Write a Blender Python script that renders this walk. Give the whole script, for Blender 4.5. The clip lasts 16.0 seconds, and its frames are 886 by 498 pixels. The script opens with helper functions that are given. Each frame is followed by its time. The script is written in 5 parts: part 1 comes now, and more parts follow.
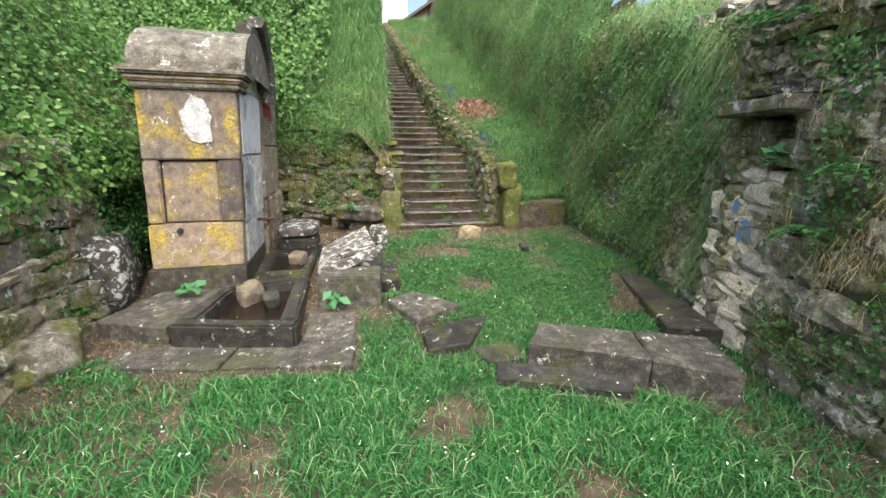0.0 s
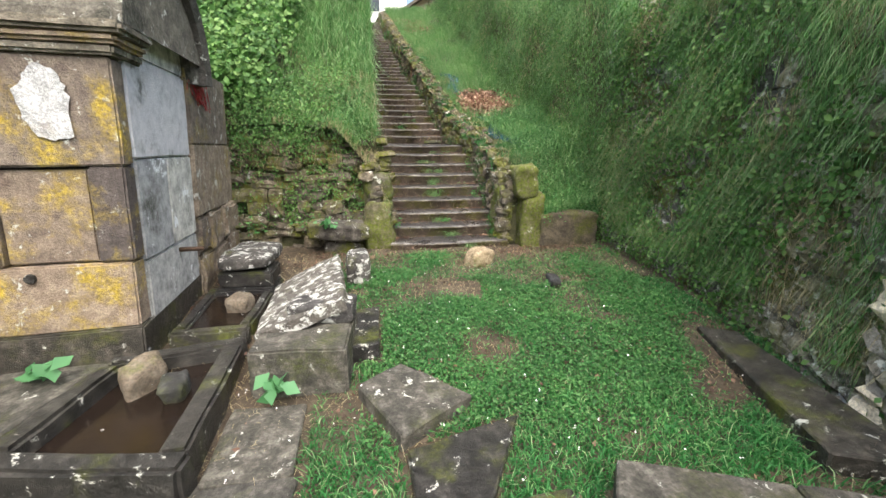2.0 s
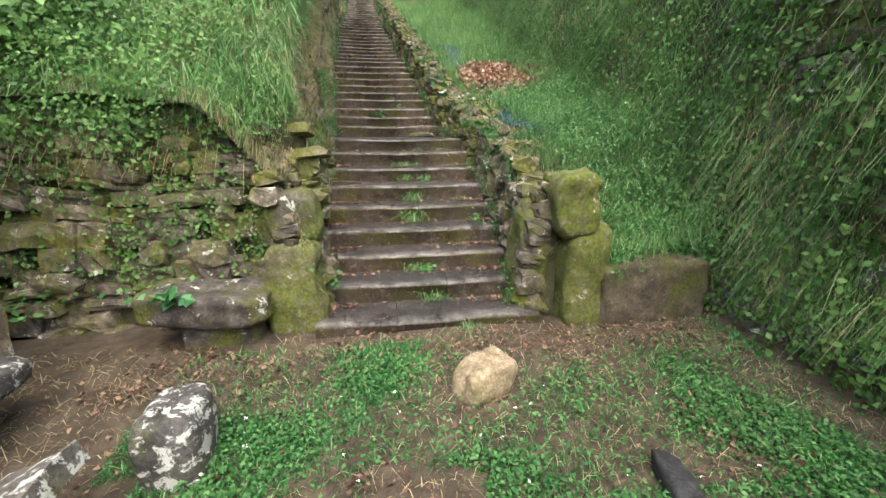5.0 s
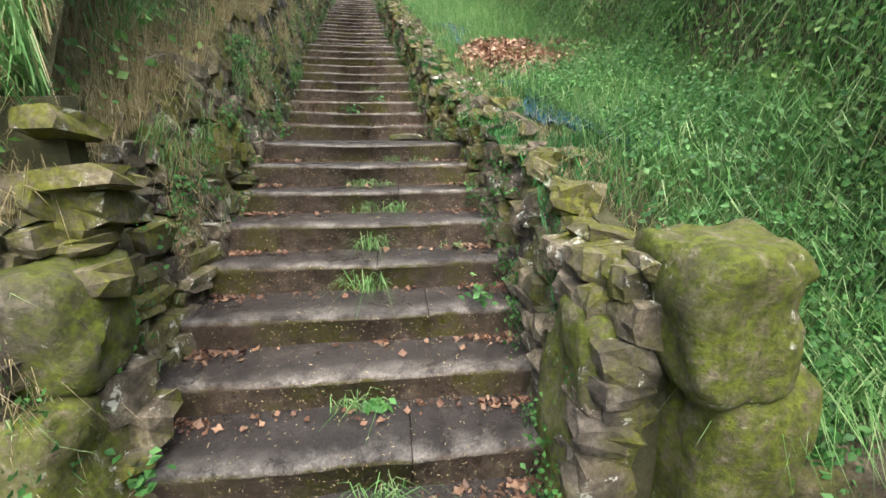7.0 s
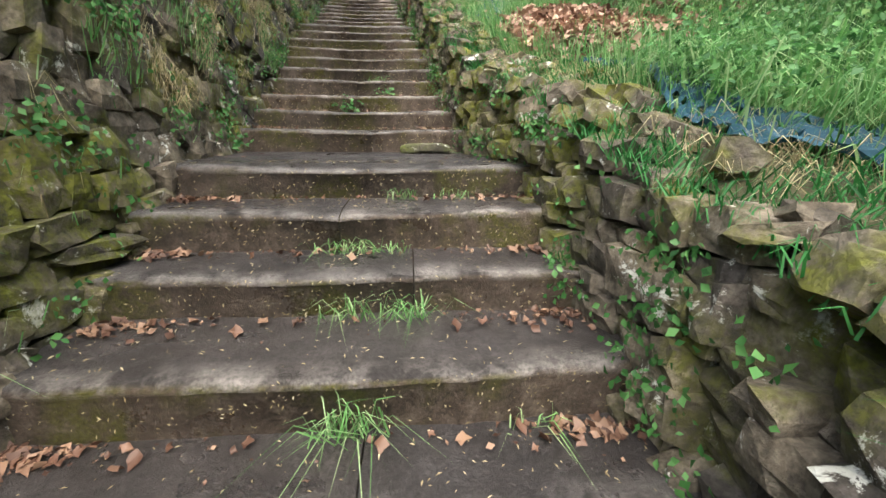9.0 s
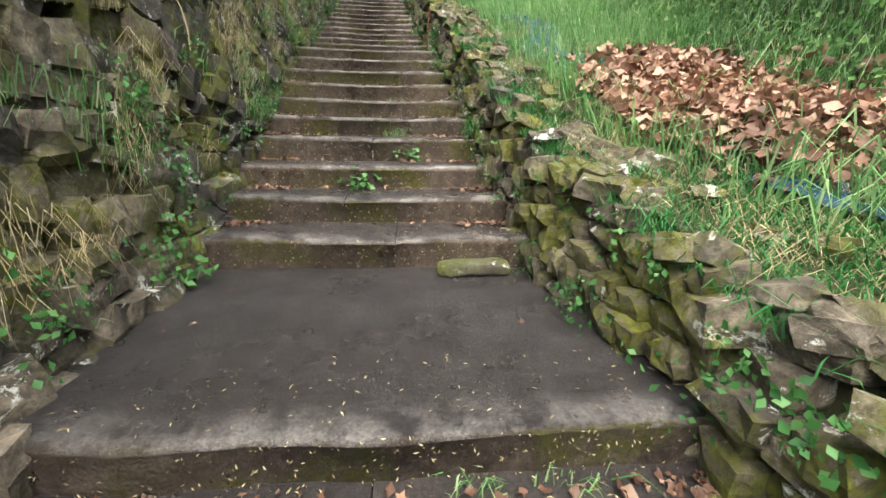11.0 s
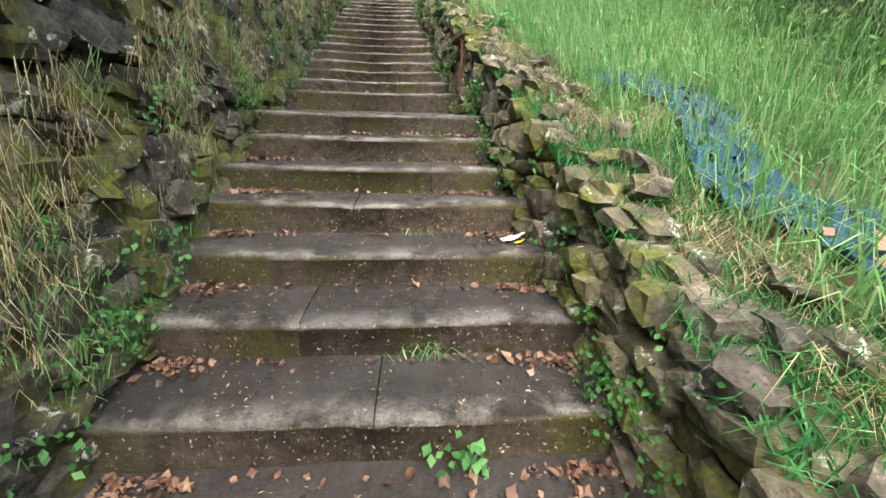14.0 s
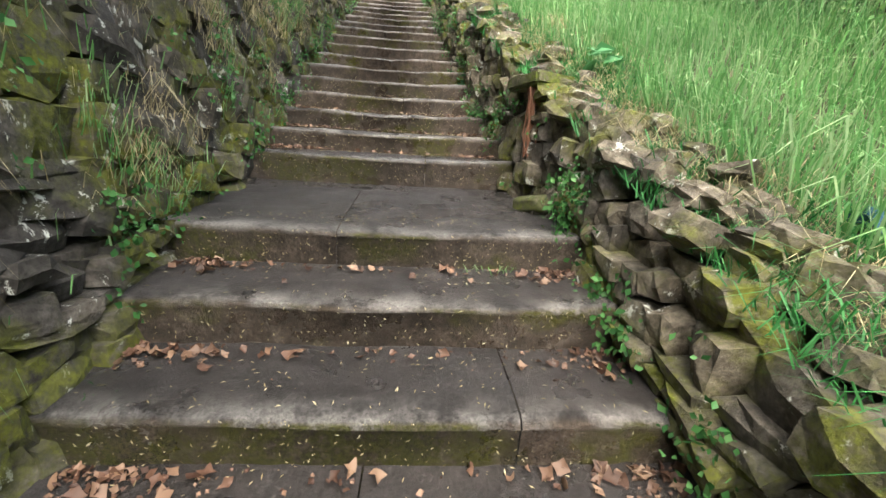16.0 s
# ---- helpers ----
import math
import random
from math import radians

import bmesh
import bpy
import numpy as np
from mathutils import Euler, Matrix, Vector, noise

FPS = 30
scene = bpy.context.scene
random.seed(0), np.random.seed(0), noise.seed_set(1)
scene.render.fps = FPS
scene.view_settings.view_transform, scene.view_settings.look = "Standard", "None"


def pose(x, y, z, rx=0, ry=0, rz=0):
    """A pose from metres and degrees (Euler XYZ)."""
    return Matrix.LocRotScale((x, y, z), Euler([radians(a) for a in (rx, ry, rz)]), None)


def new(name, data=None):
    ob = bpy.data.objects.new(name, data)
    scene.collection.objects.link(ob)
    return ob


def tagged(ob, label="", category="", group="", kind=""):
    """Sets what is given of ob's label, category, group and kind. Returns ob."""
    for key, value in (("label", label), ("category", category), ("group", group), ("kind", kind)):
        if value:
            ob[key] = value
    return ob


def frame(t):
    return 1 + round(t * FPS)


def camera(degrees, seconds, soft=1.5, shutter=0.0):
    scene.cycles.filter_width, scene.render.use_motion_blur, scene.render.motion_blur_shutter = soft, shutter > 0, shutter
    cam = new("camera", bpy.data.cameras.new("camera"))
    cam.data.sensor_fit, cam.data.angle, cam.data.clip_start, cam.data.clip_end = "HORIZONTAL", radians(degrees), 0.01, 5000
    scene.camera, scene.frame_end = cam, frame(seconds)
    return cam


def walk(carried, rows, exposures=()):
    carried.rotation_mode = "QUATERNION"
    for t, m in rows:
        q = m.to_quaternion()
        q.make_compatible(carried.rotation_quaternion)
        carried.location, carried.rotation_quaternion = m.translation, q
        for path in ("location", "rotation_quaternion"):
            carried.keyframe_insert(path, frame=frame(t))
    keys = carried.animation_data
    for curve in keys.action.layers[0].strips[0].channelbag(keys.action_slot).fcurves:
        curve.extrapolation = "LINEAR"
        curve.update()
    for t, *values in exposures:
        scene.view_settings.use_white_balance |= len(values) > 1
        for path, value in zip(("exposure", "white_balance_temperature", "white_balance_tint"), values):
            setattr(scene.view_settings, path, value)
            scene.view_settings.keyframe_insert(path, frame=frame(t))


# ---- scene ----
cam = camera(96.48, 16.0, soft=1.5)
EXPO = [(0.0, 1.45, 6500, 6), (4.0, 1.5, 6500, 6), (10.0, 1.78, 6500, 5), (16.0, 2.05, 6500, 3)]
ROWS = [
    (0.0, pose(-1.106, -6.740, 1.439, 75.92, -0.25, -9.95)),
    (0.5, pose(-1.052, -6.406, 1.437, 75.94, -0.33, -9.83)),
    (1.0, pose(-0.992, -6.044, 1.424, 75.75, -0.31, -9.86)),
    (1.5, pose(-0.923, -5.674, 1.434, 75.75, -0.28, -9.94)),
    (2.0, pose(-0.854, -5.272, 1.448, 75.75, -0.13, -9.81)),
    (2.5, pose(-0.792, -4.873, 1.449, 75.65, 0.05, -9.63)),
    (3.0, pose(-0.710, -4.457, 1.440, 75.65, 0.03, -9.63)),
    (3.5, pose(-0.629, -4.052, 1.420, 75.51, 0.08, -9.57)),
    (6.0, pose(0.202, -1.746, 1.414, 75.44, 0.27, -7.33)),
    (6.5, pose(0.281, -1.326, 1.453, 75.71, 0.12, -7.25)),
    (7.0, pose(0.311, -0.894, 1.463, 75.71, 0.07, -6.86)),
    (7.5, pose(0.315, -0.490, 1.462, 75.59, 0.09, -6.36)),
    (8.0, pose(0.342, -0.098, 1.471, 75.57, 0.04, -5.74)),
    (8.5, pose(0.352, 0.266, 1.516, 75.64, -0.05, -5.04)),
    (9.0, pose(0.326, 0.639, 1.603, 75.31, -0.22, -4.82)),
    (9.5, pose(0.288, 0.955, 1.761, 75.28, -0.54, -4.76)),
    (10.0, pose(0.229, 1.247, 1.914, 75.21, -0.79, -4.50)),
    (12.5, pose(0.087, 2.592, 2.604, 74.74, -0.94, -4.40)),
    (13.0, pose(0.070, 2.950, 2.770, 75.01, -0.98, -4.27)),
    (13.5, pose(0.028, 3.312, 2.887, 74.96, -1.05, -3.92)),
    (14.0, pose(-0.011, 3.728, 3.003, 75.00, -1.15, -3.66)),
    (14.5, pose(-0.058, 4.151, 3.081, 74.80, -1.44, -3.44)),
    (15.0, pose(-0.102, 4.573, 3.260, 74.85, -1.90, -3.39)),
    (15.5, pose(-0.147, 4.890, 3.396, 74.76, -2.46, -3.50)),
    (16.0, pose(-0.226, 5.206, 3.547, 75.08, -3.15, -3.71)),
]
walk(cam, ROWS, exposures=EXPO)

# ---- world and light ----
world = bpy.data.worlds.new("sky_world")
scene.world = world
world.use_nodes = True
wn = world.node_tree.nodes
sky = wn.new("ShaderNodeTexSky")
sky.sky_type = "NISHITA"
sky.sun_disc = False
SUN_ELEV, SUN_ROT = radians(60), radians(176)
sky.sun_elevation, sky.sun_rotation = SUN_ELEV, SUN_ROT
sky.air_density, sky.dust_density, sky.ozone_density = 1.0, 6.0, 1.0
wn["Background"].inputs["Strength"].default_value = 0.15
world.node_tree.links.new(sky.outputs["Color"], wn["Background"].inputs["Color"])
sun = new("sun", bpy.data.lights.new("sun", "SUN"))
sun.data.energy, sun.data.angle, sun.data.color = 1.9, radians(80), (1.0, 0.98, 0.94)
sun_way = Vector((math.sin(SUN_ROT) * math.cos(SUN_ELEV), math.cos(SUN_ROT) * math.cos(SUN_ELEV), math.sin(SUN_ELEV)))
sun.rotation_euler = sun_way.to_track_quat("Z", "Y").to_euler()
sun.location = (0, 0, 30)


# ---- materials ----
def ramp(nt, fac, stops):
    n = nt.nodes.new("ShaderNodeValToRGB")
    e = n.color_ramp.elements
    while len(e) > 1:
        e.remove(e[-1])
    for i, (p, c) in enumerate(stops):
        el = e[0] if i == 0 else e.new(p)
        el.position, el.color = p, (*c, 1.0) if len(c) == 3 else c
    nt.links.new(fac, n.inputs[0])
    return n.outputs[0]


def tex(nt, co, scale, detail=6.0, rough=0.6, distort=0.0):
    n = nt.nodes.new("ShaderNodeTexNoise")
    n.inputs["Scale"].default_value = scale
    n.inputs["Detail"].default_value = detail
    n.inputs["Roughness"].default_value = rough
    n.inputs["Distortion"].default_value = distort
    nt.links.new(co, n.inputs["Vector"])
    return n.outputs["Fac"]


def mix(nt, fac, a, b, mode="MIX"):
    n = nt.nodes.new("ShaderNodeMix")
    n.data_type, n.blend_type = "RGBA", mode
    for sock, v in ((n.inputs[0], fac), (n.inputs[6], a), (n.inputs[7], b)):
        if isinstance(v, (int, float)):
            sock.default_value = v
        elif isinstance(v, tuple):
            sock.default_value = (*v, 1.0)
        else:
            nt.links.new(v, sock)
    return n.outputs[2]


def start(name, rough=0.85):
    m = bpy.data.materials.new(name)
    m.use_nodes = True
    nt = m.node_tree
    b = nt.nodes["Principled BSDF"]
    b.inputs["Roughness"].default_value = rough
    b.inputs["Specular IOR Level"].default_value = 0.35
    geo = nt.nodes.new("ShaderNodeNewGeometry")
    return m, nt, b, geo.outputs["Position"], geo


def bump(nt, b, height, strength=0.5, dist=0.01):
    n = nt.nodes.new("ShaderNodeBump")
    n.inputs["Strength"].default_value, n.inputs["Distance"].default_value = strength, dist
    nt.links.new(height, n.inputs["Height"])
    nt.links.new(n.outputs[0], b.inputs["Normal"])


def up_mask(nt, geo, lo=0.2, hi=0.8):
    sep = nt.nodes.new("ShaderNodeSeparateXYZ")
    nt.links.new(geo.outputs["Normal"], sep.inputs[0])
    mr = nt.nodes.new("ShaderNodeMapRange")
    mr.inputs[1].default_value, mr.inputs[2].default_value = lo, hi
    nt.links.new(sep.outputs[2], mr.inputs[0])
    return mr.outputs[0]


def mul(nt, a, b, op="MULTIPLY"):
    n = nt.nodes.new("ShaderNodeMath")
    n.operation, n.use_clamp = op, True
    for sock, v in ((n.inputs[0], a), (n.inputs[1], b)):
        if isinstance(v, (int, float)):
            sock.default_value = v
        else:
            nt.links.new(v, sock)
    return n.outputs[0]


def stone_mat(name, dark, mid, light, moss=0.3, lichen=0.0, moss_col=(0.075, 0.085, 0.012), rough=0.85, pieces=True, grain=60.0, lichen_col=(0.55, 0.55, 0.5), lichen_scale=9.0, gr=0.8):
    m, nt, b, co, geo = start(name, rough)
    big = tex(nt, co, 3.0, 5)
    fine = tex(nt, co, grain, 8, 0.7)
    col = ramp(nt, tex(nt, co, 11.0, 8, 0.65), [(0.3, dark), (0.5, mid), (0.72, light)])
    if pieces:
        oi = nt.nodes.new("ShaderNodeObjectInfo")
        tone = ramp(nt, oi.outputs["Random"], [(0.0, (0.55, 0.55, 0.6)), (0.5, (1.0, 0.97, 0.92)), (1.0, (1.3, 1.25, 1.15))])
        tone2 = ramp(nt, geo.outputs["Random Per Island"], [(0.0, (0.7, 0.7, 0.74)), (0.5, (1.0, 0.98, 0.95)), (1.0, (1.35, 1.28, 1.18))])
        col = mix(nt, 1.0, mix(nt, 1.0, col, tone, "MULTIPLY"), tone2, "MULTIPLY")
    col = mix(nt, gr, col, ramp(nt, fine, [(0.3, (0.35, 0.35, 0.35)), (0.7, (1.6, 1.6, 1.6))]), "MULTIPLY")
    if lichen:
        spots = ramp(nt, tex(nt, co, lichen_scale, 6, 0.75, 0.4), [(0.62 - lichen * 0.22, (0, 0, 0)), (0.66 - lichen * 0.22, (1, 1, 1))])
        col = mix(nt, spots, col, lichen_col)
    if moss:
        f = ramp(nt, big, [(0.62 - moss * 0.35, (0, 0, 0)), (0.78 - moss * 0.35, (1, 1, 1))])
        f = mul(nt, f, ramp(nt, tex(nt, co, 25.0, 6, 0.7), [(0.35, (0, 0, 0)), (0.55, (1, 1, 1))]))
        mc = ramp(nt, tex(nt, co, 40.0, 4), [(0.3, tuple(0.5 * v for v in moss_col)), (0.7, tuple(1.7 * v for v in moss_col))])
        col = mix(nt, f, col, mc)
    nt.links.new(col, b.inputs["Base Color"])
    bump(nt, b, mix(nt, 0.45, tex(nt, co, 18.0, 8, 0.7), fine), 0.9, 0.03)
    return m


def step_mat():
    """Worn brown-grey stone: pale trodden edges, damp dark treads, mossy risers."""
    m, nt, b, co, geo = start("step_stone", 0.5)
    up = up_mask(nt, geo, 0.3, 0.8)
    fine = tex(nt, co, 95.0, 8, 0.75)
    mid = tex(nt, co, 14.0, 8, 0.7)
    big = tex(nt, co, 2.6, 6, 0.6)
    tread_c = ramp(nt, tex(nt, co, 6.0, 10, 0.75), [(0.3, (0.02, 0.0175, 0.017)), (0.46, (0.032, 0.028, 0.027)), (0.58, (0.042, 0.037, 0.036)), (0.75, (0.075, 0.069, 0.067))])
    riser_c = ramp(nt, mid, [(0.3, (0.028, 0.02, 0.014)), (0.5, (0.064, 0.047, 0.035)), (0.72, (0.14, 0.11, 0.085))])
    col = mix(nt, up, riser_c, tread_c)
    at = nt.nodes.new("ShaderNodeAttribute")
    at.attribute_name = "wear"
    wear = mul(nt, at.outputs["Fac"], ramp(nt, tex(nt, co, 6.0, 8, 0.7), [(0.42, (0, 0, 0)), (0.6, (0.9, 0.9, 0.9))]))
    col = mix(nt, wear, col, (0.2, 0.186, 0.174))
    mossf = mul(nt, ramp(nt, tex(nt, co, 3.2, 4, 0.5), [(0.5, (0, 0, 0)), (0.6, (1, 1, 1))]), ramp(nt, tex(nt, co, 30.0, 6, 0.7), [(0.38, (0, 0, 0)), (0.55, (1, 1, 1))]))
    inv = nt.nodes.new("ShaderNodeMath")
    inv.operation, inv.inputs[0].default_value = "SUBTRACT", 1.0
    nt.links.new(up, inv.inputs[1])
    col = mix(nt, mul(nt, mossf, inv.outputs[0]), col, (0.062, 0.06, 0.012))
    col = mix(nt, 0.8, col, ramp(nt, fine, [(0.3, (0.3, 0.3, 0.3)), (0.7, (1.8, 1.8, 1.8))]), "MULTIPLY")
    oi = nt.nodes.new("ShaderNodeObjectInfo")
    col = mix(nt, 1.0, col, ramp(nt, oi.outputs["Random"], [(0.0, (0.8, 0.8, 0.82)), (1.0, (1.15, 1.12, 1.1))]), "MULTIPLY")
    nt.links.new(col, b.inputs["Base Color"])
    nt.links.new(ramp(nt, big, [(0.4, (0.22, 0.22, 0.22)), (0.6, (0.6, 0.6, 0.6))]), b.inputs["Roughness"])
    bump(nt, b, mix(nt, 0.5, mid, fine), 1.0, 0.025)
    return m


def leaf_mat(name, a, b_, c, rough=0.55, trans=0.35, patch=1.2):
    m, nt, b, co, geo = start(name, rough)
    col = ramp(nt, geo.outputs["Random Per Island"], [(0.0, a), (0.5, b_), (1.0, c)])
    col = mix(nt, 0.5, col, ramp(nt, tex(nt, co, patch, 3), [(0.3, (0.5, 0.55, 0.5)), (0.7, (1.35, 1.25, 1.1))]), "MULTIPLY")
    nt.links.new(col, b.inputs["Base Color"])
    tr = nt.nodes.new("ShaderNodeBsdfTranslucent")
    nt.links.new(col, tr.inputs[0])
    ms = nt.nodes.new("ShaderNodeMixShader")
    ms.inputs[0].default_value = trans
    out = nt.nodes["Material Output"]
    nt.links.new(b.outputs[0], ms.inputs[1])
    nt.links.new(tr.outputs[0], ms.inputs[2])
    nt.links.new(ms.outputs[0], out.inputs[0])
    return m


def soil_mat(name, a, b_, c, scale=7.0):
    m, nt, b, co, geo = start(name, 0.95)
    col = ramp(nt, tex(nt, co, scale, 9, 0.7), [(0.3, a), (0.5, b_), (0.72, c)])
    fine = tex(nt, co, 70.0, 6, 0.75)
    col = mix(nt, 0.6, col, ramp(nt, fine, [(0.3, (0.4, 0.4, 0.4)), (0.7, (1.4, 1.4, 1.4))]), "MULTIPLY")
    nt.links.new(col, b.inputs["Base Color"])
    bump(nt, b, fine, 0.8, 0.02)
    return m


def plain_mat(name, col, rough=0.7, var=0.25, scale=20.0, metal=0.0):
    m, nt, b, co, geo = start(name, rough)
    b.inputs["Metallic"].default_value = metal
    c = mix(nt, var, col, ramp(nt, tex(nt, co, scale, 7, 0.7), [(0.3, tuple(0.4 * v for v in col)), (0.7, tuple(min(1, 1.5 * v) for v in col))]))
    nt.links.new(c, b.inputs["Base Color"])
    bump(nt, b, tex(nt, co, scale * 4, 5), 0.3, 0.005)
    return m


M_WALL = stone_mat("dry_stone", (0.055, 0.052, 0.045), (0.16, 0.15, 0.13), (0.33, 0.31, 0.28), moss=0.55, lichen=0.25)
M_WALLMOSS = stone_mat("mossy_dry_stone", (0.025, 0.022, 0.018), (0.085, 0.076, 0.064), (0.22, 0.2, 0.175), moss=0.52, lichen=0.12, moss_col=(0.09, 0.095, 0.011))
M_PILLAR = stone_mat("moss_covered_stone", (0.03, 0.028, 0.02), (0.08, 0.074, 0.054), (0.18, 0.17, 0.14), moss=0.85, lichen=0.05, moss_col=(0.072, 0.088, 0.009))
M_RUIN = stone_mat("ruin_stone", (0.06, 0.058, 0.05), (0.17, 0.165, 0.145), (0.4, 0.39, 0.36), moss=0.55, lichen=0.28, moss_col=(0.085, 0.095, 0.015))
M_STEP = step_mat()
M_FOUNT = stone_mat("fountain_sandstone", (0.1, 0.08, 0.07), (0.17, 0.142, 0.125), (0.26, 0.225, 0.19), moss=0.4, lichen=0.06, moss_col=(0.36, 0.26, 0.04), grain=80.0, gr=0.6)
M_FROOF = stone_mat("roof_stone", (0.055, 0.052, 0.045), (0.125, 0.118, 0.105), (0.22, 0.21, 0.185), moss=0.3, lichen=0.1, moss_col=(0.03, 0.03, 0.022))
M_WHITE = stone_mat("whitewashed_stone", (0.5, 0.54, 0.58), (0.68, 0.72, 0.77), (0.8, 0.83, 0.86), moss=0.18, gr=0.2, moss_col=(0.08, 0.08, 0.07))
M_SLAB = stone_mat("slab_stone", (0.018, 0.019, 0.018), (0.044, 0.044, 0.043), (0.12, 0.121, 0.118), moss=0.3, lichen=0.04, moss_col=(0.05, 0.055, 0.018))
M_DARK = stone_mat("dark_wet_stone", (0.01, 0.01, 0.009), (0.028, 0.027, 0.026), (0.075, 0.072, 0.068), moss=0.3, lichen=0.05, rough=0.45)
M_LICHEN = stone_mat("lichen_spotted_slab", (0.03, 0.028, 0.027), (0.075, 0.072, 0.07), (0.14, 0.135, 0.13), moss=0.05, lichen=0.42, lichen_col=(0.5, 0.5, 0.47), lichen_scale=13.0)
M_PALE = stone_mat("pale_mortared_stone", (0.32, 0.3, 0.26), (0.5, 0.47, 0.42), (0.7, 0.67, 0.6), moss=0.15, moss_col=(0.1, 0.09, 0.05))
M_BOULDER = stone_mat("buff_boulder", (0.2, 0.15, 0.09), (0.36, 0.29, 0.19), (0.5, 0.43, 0.31), moss=0.1)
M_GREYWASH = stone_mat("worn_grey_wash", (0.2, 0.215, 0.23), (0.38, 0.41, 0.44), (0.56, 0.6, 0.64), moss=0.26, lichen=0.14, gr=0.35, moss_col=(0.09, 0.09, 0.08), lichen_col=(0.78, 0.8, 0.82), lichen_scale=4.0)
M_PIER = stone_mat("pier_stone", (0.08, 0.068, 0.058), (0.15, 0.13, 0.115), (0.24, 0.215, 0.19), moss=0.22, lichen=0.16, moss_col=(0.22, 0.17, 0.05), lichen_col=(0.5, 0.49, 0.45), lichen_scale=7.0)
M_MOSSDARK = stone_mat("dark_mossy_slab", (0.025, 0.022, 0.018), (0.055, 0.048, 0.038), (0.1, 0.09, 0.07), moss=0.5, moss_col=(0.06, 0.065, 0.012))
M_SOIL = soil_mat("forecourt_soil", (0.03, 0.022, 0.014), (0.07, 0.052, 0.035), (0.13, 0.1, 0.07))
M_BANK = soil_mat("bank_soil", (0.025, 0.026, 0.012), (0.06, 0.06, 0.028), (0.12, 0.105, 0.06))
M_LAWN = leaf_mat("lawn_grass", (0.014, 0.09, 0.02), (0.03, 0.165, 0.038), (0.075, 0.25, 0.08))
M_TALL = leaf_mat("tall_grass", (0.075, 0.2, 0.06), (0.15, 0.33, 0.11), (0.34, 0.46, 0.25), trans=0.42)
M_DRYG = leaf_mat("dry_grass", (0.25, 0.2, 0.11), (0.4, 0.34, 0.2), (0.58, 0.51, 0.34))
M_IVY = leaf_mat("ivy_leaves", (0.045, 0.12, 0.028), (0.1, 0.225, 0.055), (0.22, 0.36, 0.12), trans=0.42)
M_CLOVER = leaf_mat("clover_leaves", (0.022, 0.085, 0.022), (0.052, 0.165, 0.042), (0.12, 0.27, 0.09))
M_DEAD = leaf_mat("dead_leaves", (0.045, 0.022, 0.015), (0.105, 0.055, 0.038), (0.23, 0.145, 0.1), trans=0.1)
M_PALELEAF = leaf_mat("pale_dead_leaves", (0.08, 0.036, 0.023), (0.21, 0.11, 0.072), (0.42, 0.285, 0.21), trans=0.1)
M_STEM = plain_mat("bramble_stem", (0.16, 0.07, 0.04), 0.7, 0.5)
M_REDTWIG = plain_mat("red_creeper", (0.3, 0.03, 0.03), 0.6, 0.5)
M_NET = plain_mat("blue_net", (0.012, 0.055, 0.085), 0.7, 0.5, 60.0)
M_WATER = plain_mat("murky_water", (0.012, 0.008, 0.006), 0.12, 0.5, 5.0)
M_PAPER = plain_mat("white_paper", (0.85, 0.85, 0.83), 0.6, 0.05)
M_YEL = plain_mat("yellow_print", (0.75, 0.62, 0.03), 0.5, 0.1)
M_IRON = plain_mat("rusty_iron", (0.08, 0.05, 0.035), 0.7, 0.5, 40.0, 0.6)
M_PLASTER = plain_mat("house_plaster", (0.55, 0.5, 0.4), 0.9, 0.3, 3.0)
M_ROOFTILE = plain_mat("dark_roof", (0.1, 0.085, 0.07), 0.8, 0.4, 6.0)
M_WHITEWALL = plain_mat("white_house_wall", (0.8, 0.8, 0.78), 0.9, 0.1, 3.0)
M_WINDOW = plain_mat("dark_window_pane", (0.05, 0.06, 0.07), 0.1, 0.1, 3.0)
M_BLUE = plain_mat("blue_paint", (0.12, 0.22, 0.4), 0.8, 0.5, 40.0)
M_FLOWER = plain_mat("white_petals", (0.85, 0.82, 0.8), 0.6, 0.1)
M_BIGLEAF = leaf_mat("broad_leaves", (0.05, 0.17, 0.06), (0.09, 0.25, 0.1), (0.14, 0.32, 0.16))


# ---- mesh helpers ----
def mesh_of(name, verts, faces, material, smooth=False):
    me = bpy.data.meshes.new(name)
    me.from_pydata([tuple(v) for v in verts], [], [tuple(f) for f in faces])
    me.update()
    me.materials.append(material)
    if smooth:
        me.polygons.foreach_set("use_smooth", np.ones(len(me.polygons), bool))
    return me


def part(name, me, parent, label="", m=None):
    ob = new(name, me)
    ob.parent = parent
    if m is not None:
        ob.matrix_basis = m
    if label:
        ob["label"] = label
    return ob


def thing(name, at=(0, 0, 0), label="", category="", group="", kind="", rz=0.0):
    e = new(name)
    e.location = at
    e.rotation_euler = (0, 0, rz)
    e.empty_display_size = 0.1
    return tagged(e, label, category, group, kind)


def bm_mesh(name, bm, material, smooth=False):
    me = bpy.data.meshes.new(name)
    bmesh.ops.recalc_face_normals(bm, faces=bm.faces)
    bm.to_mesh(me)
    bm.free()
    me.materials.append(material)
    if smooth:
        me.polygons.foreach_set("use_smooth", np.ones(len(me.polygons), bool))
    return me


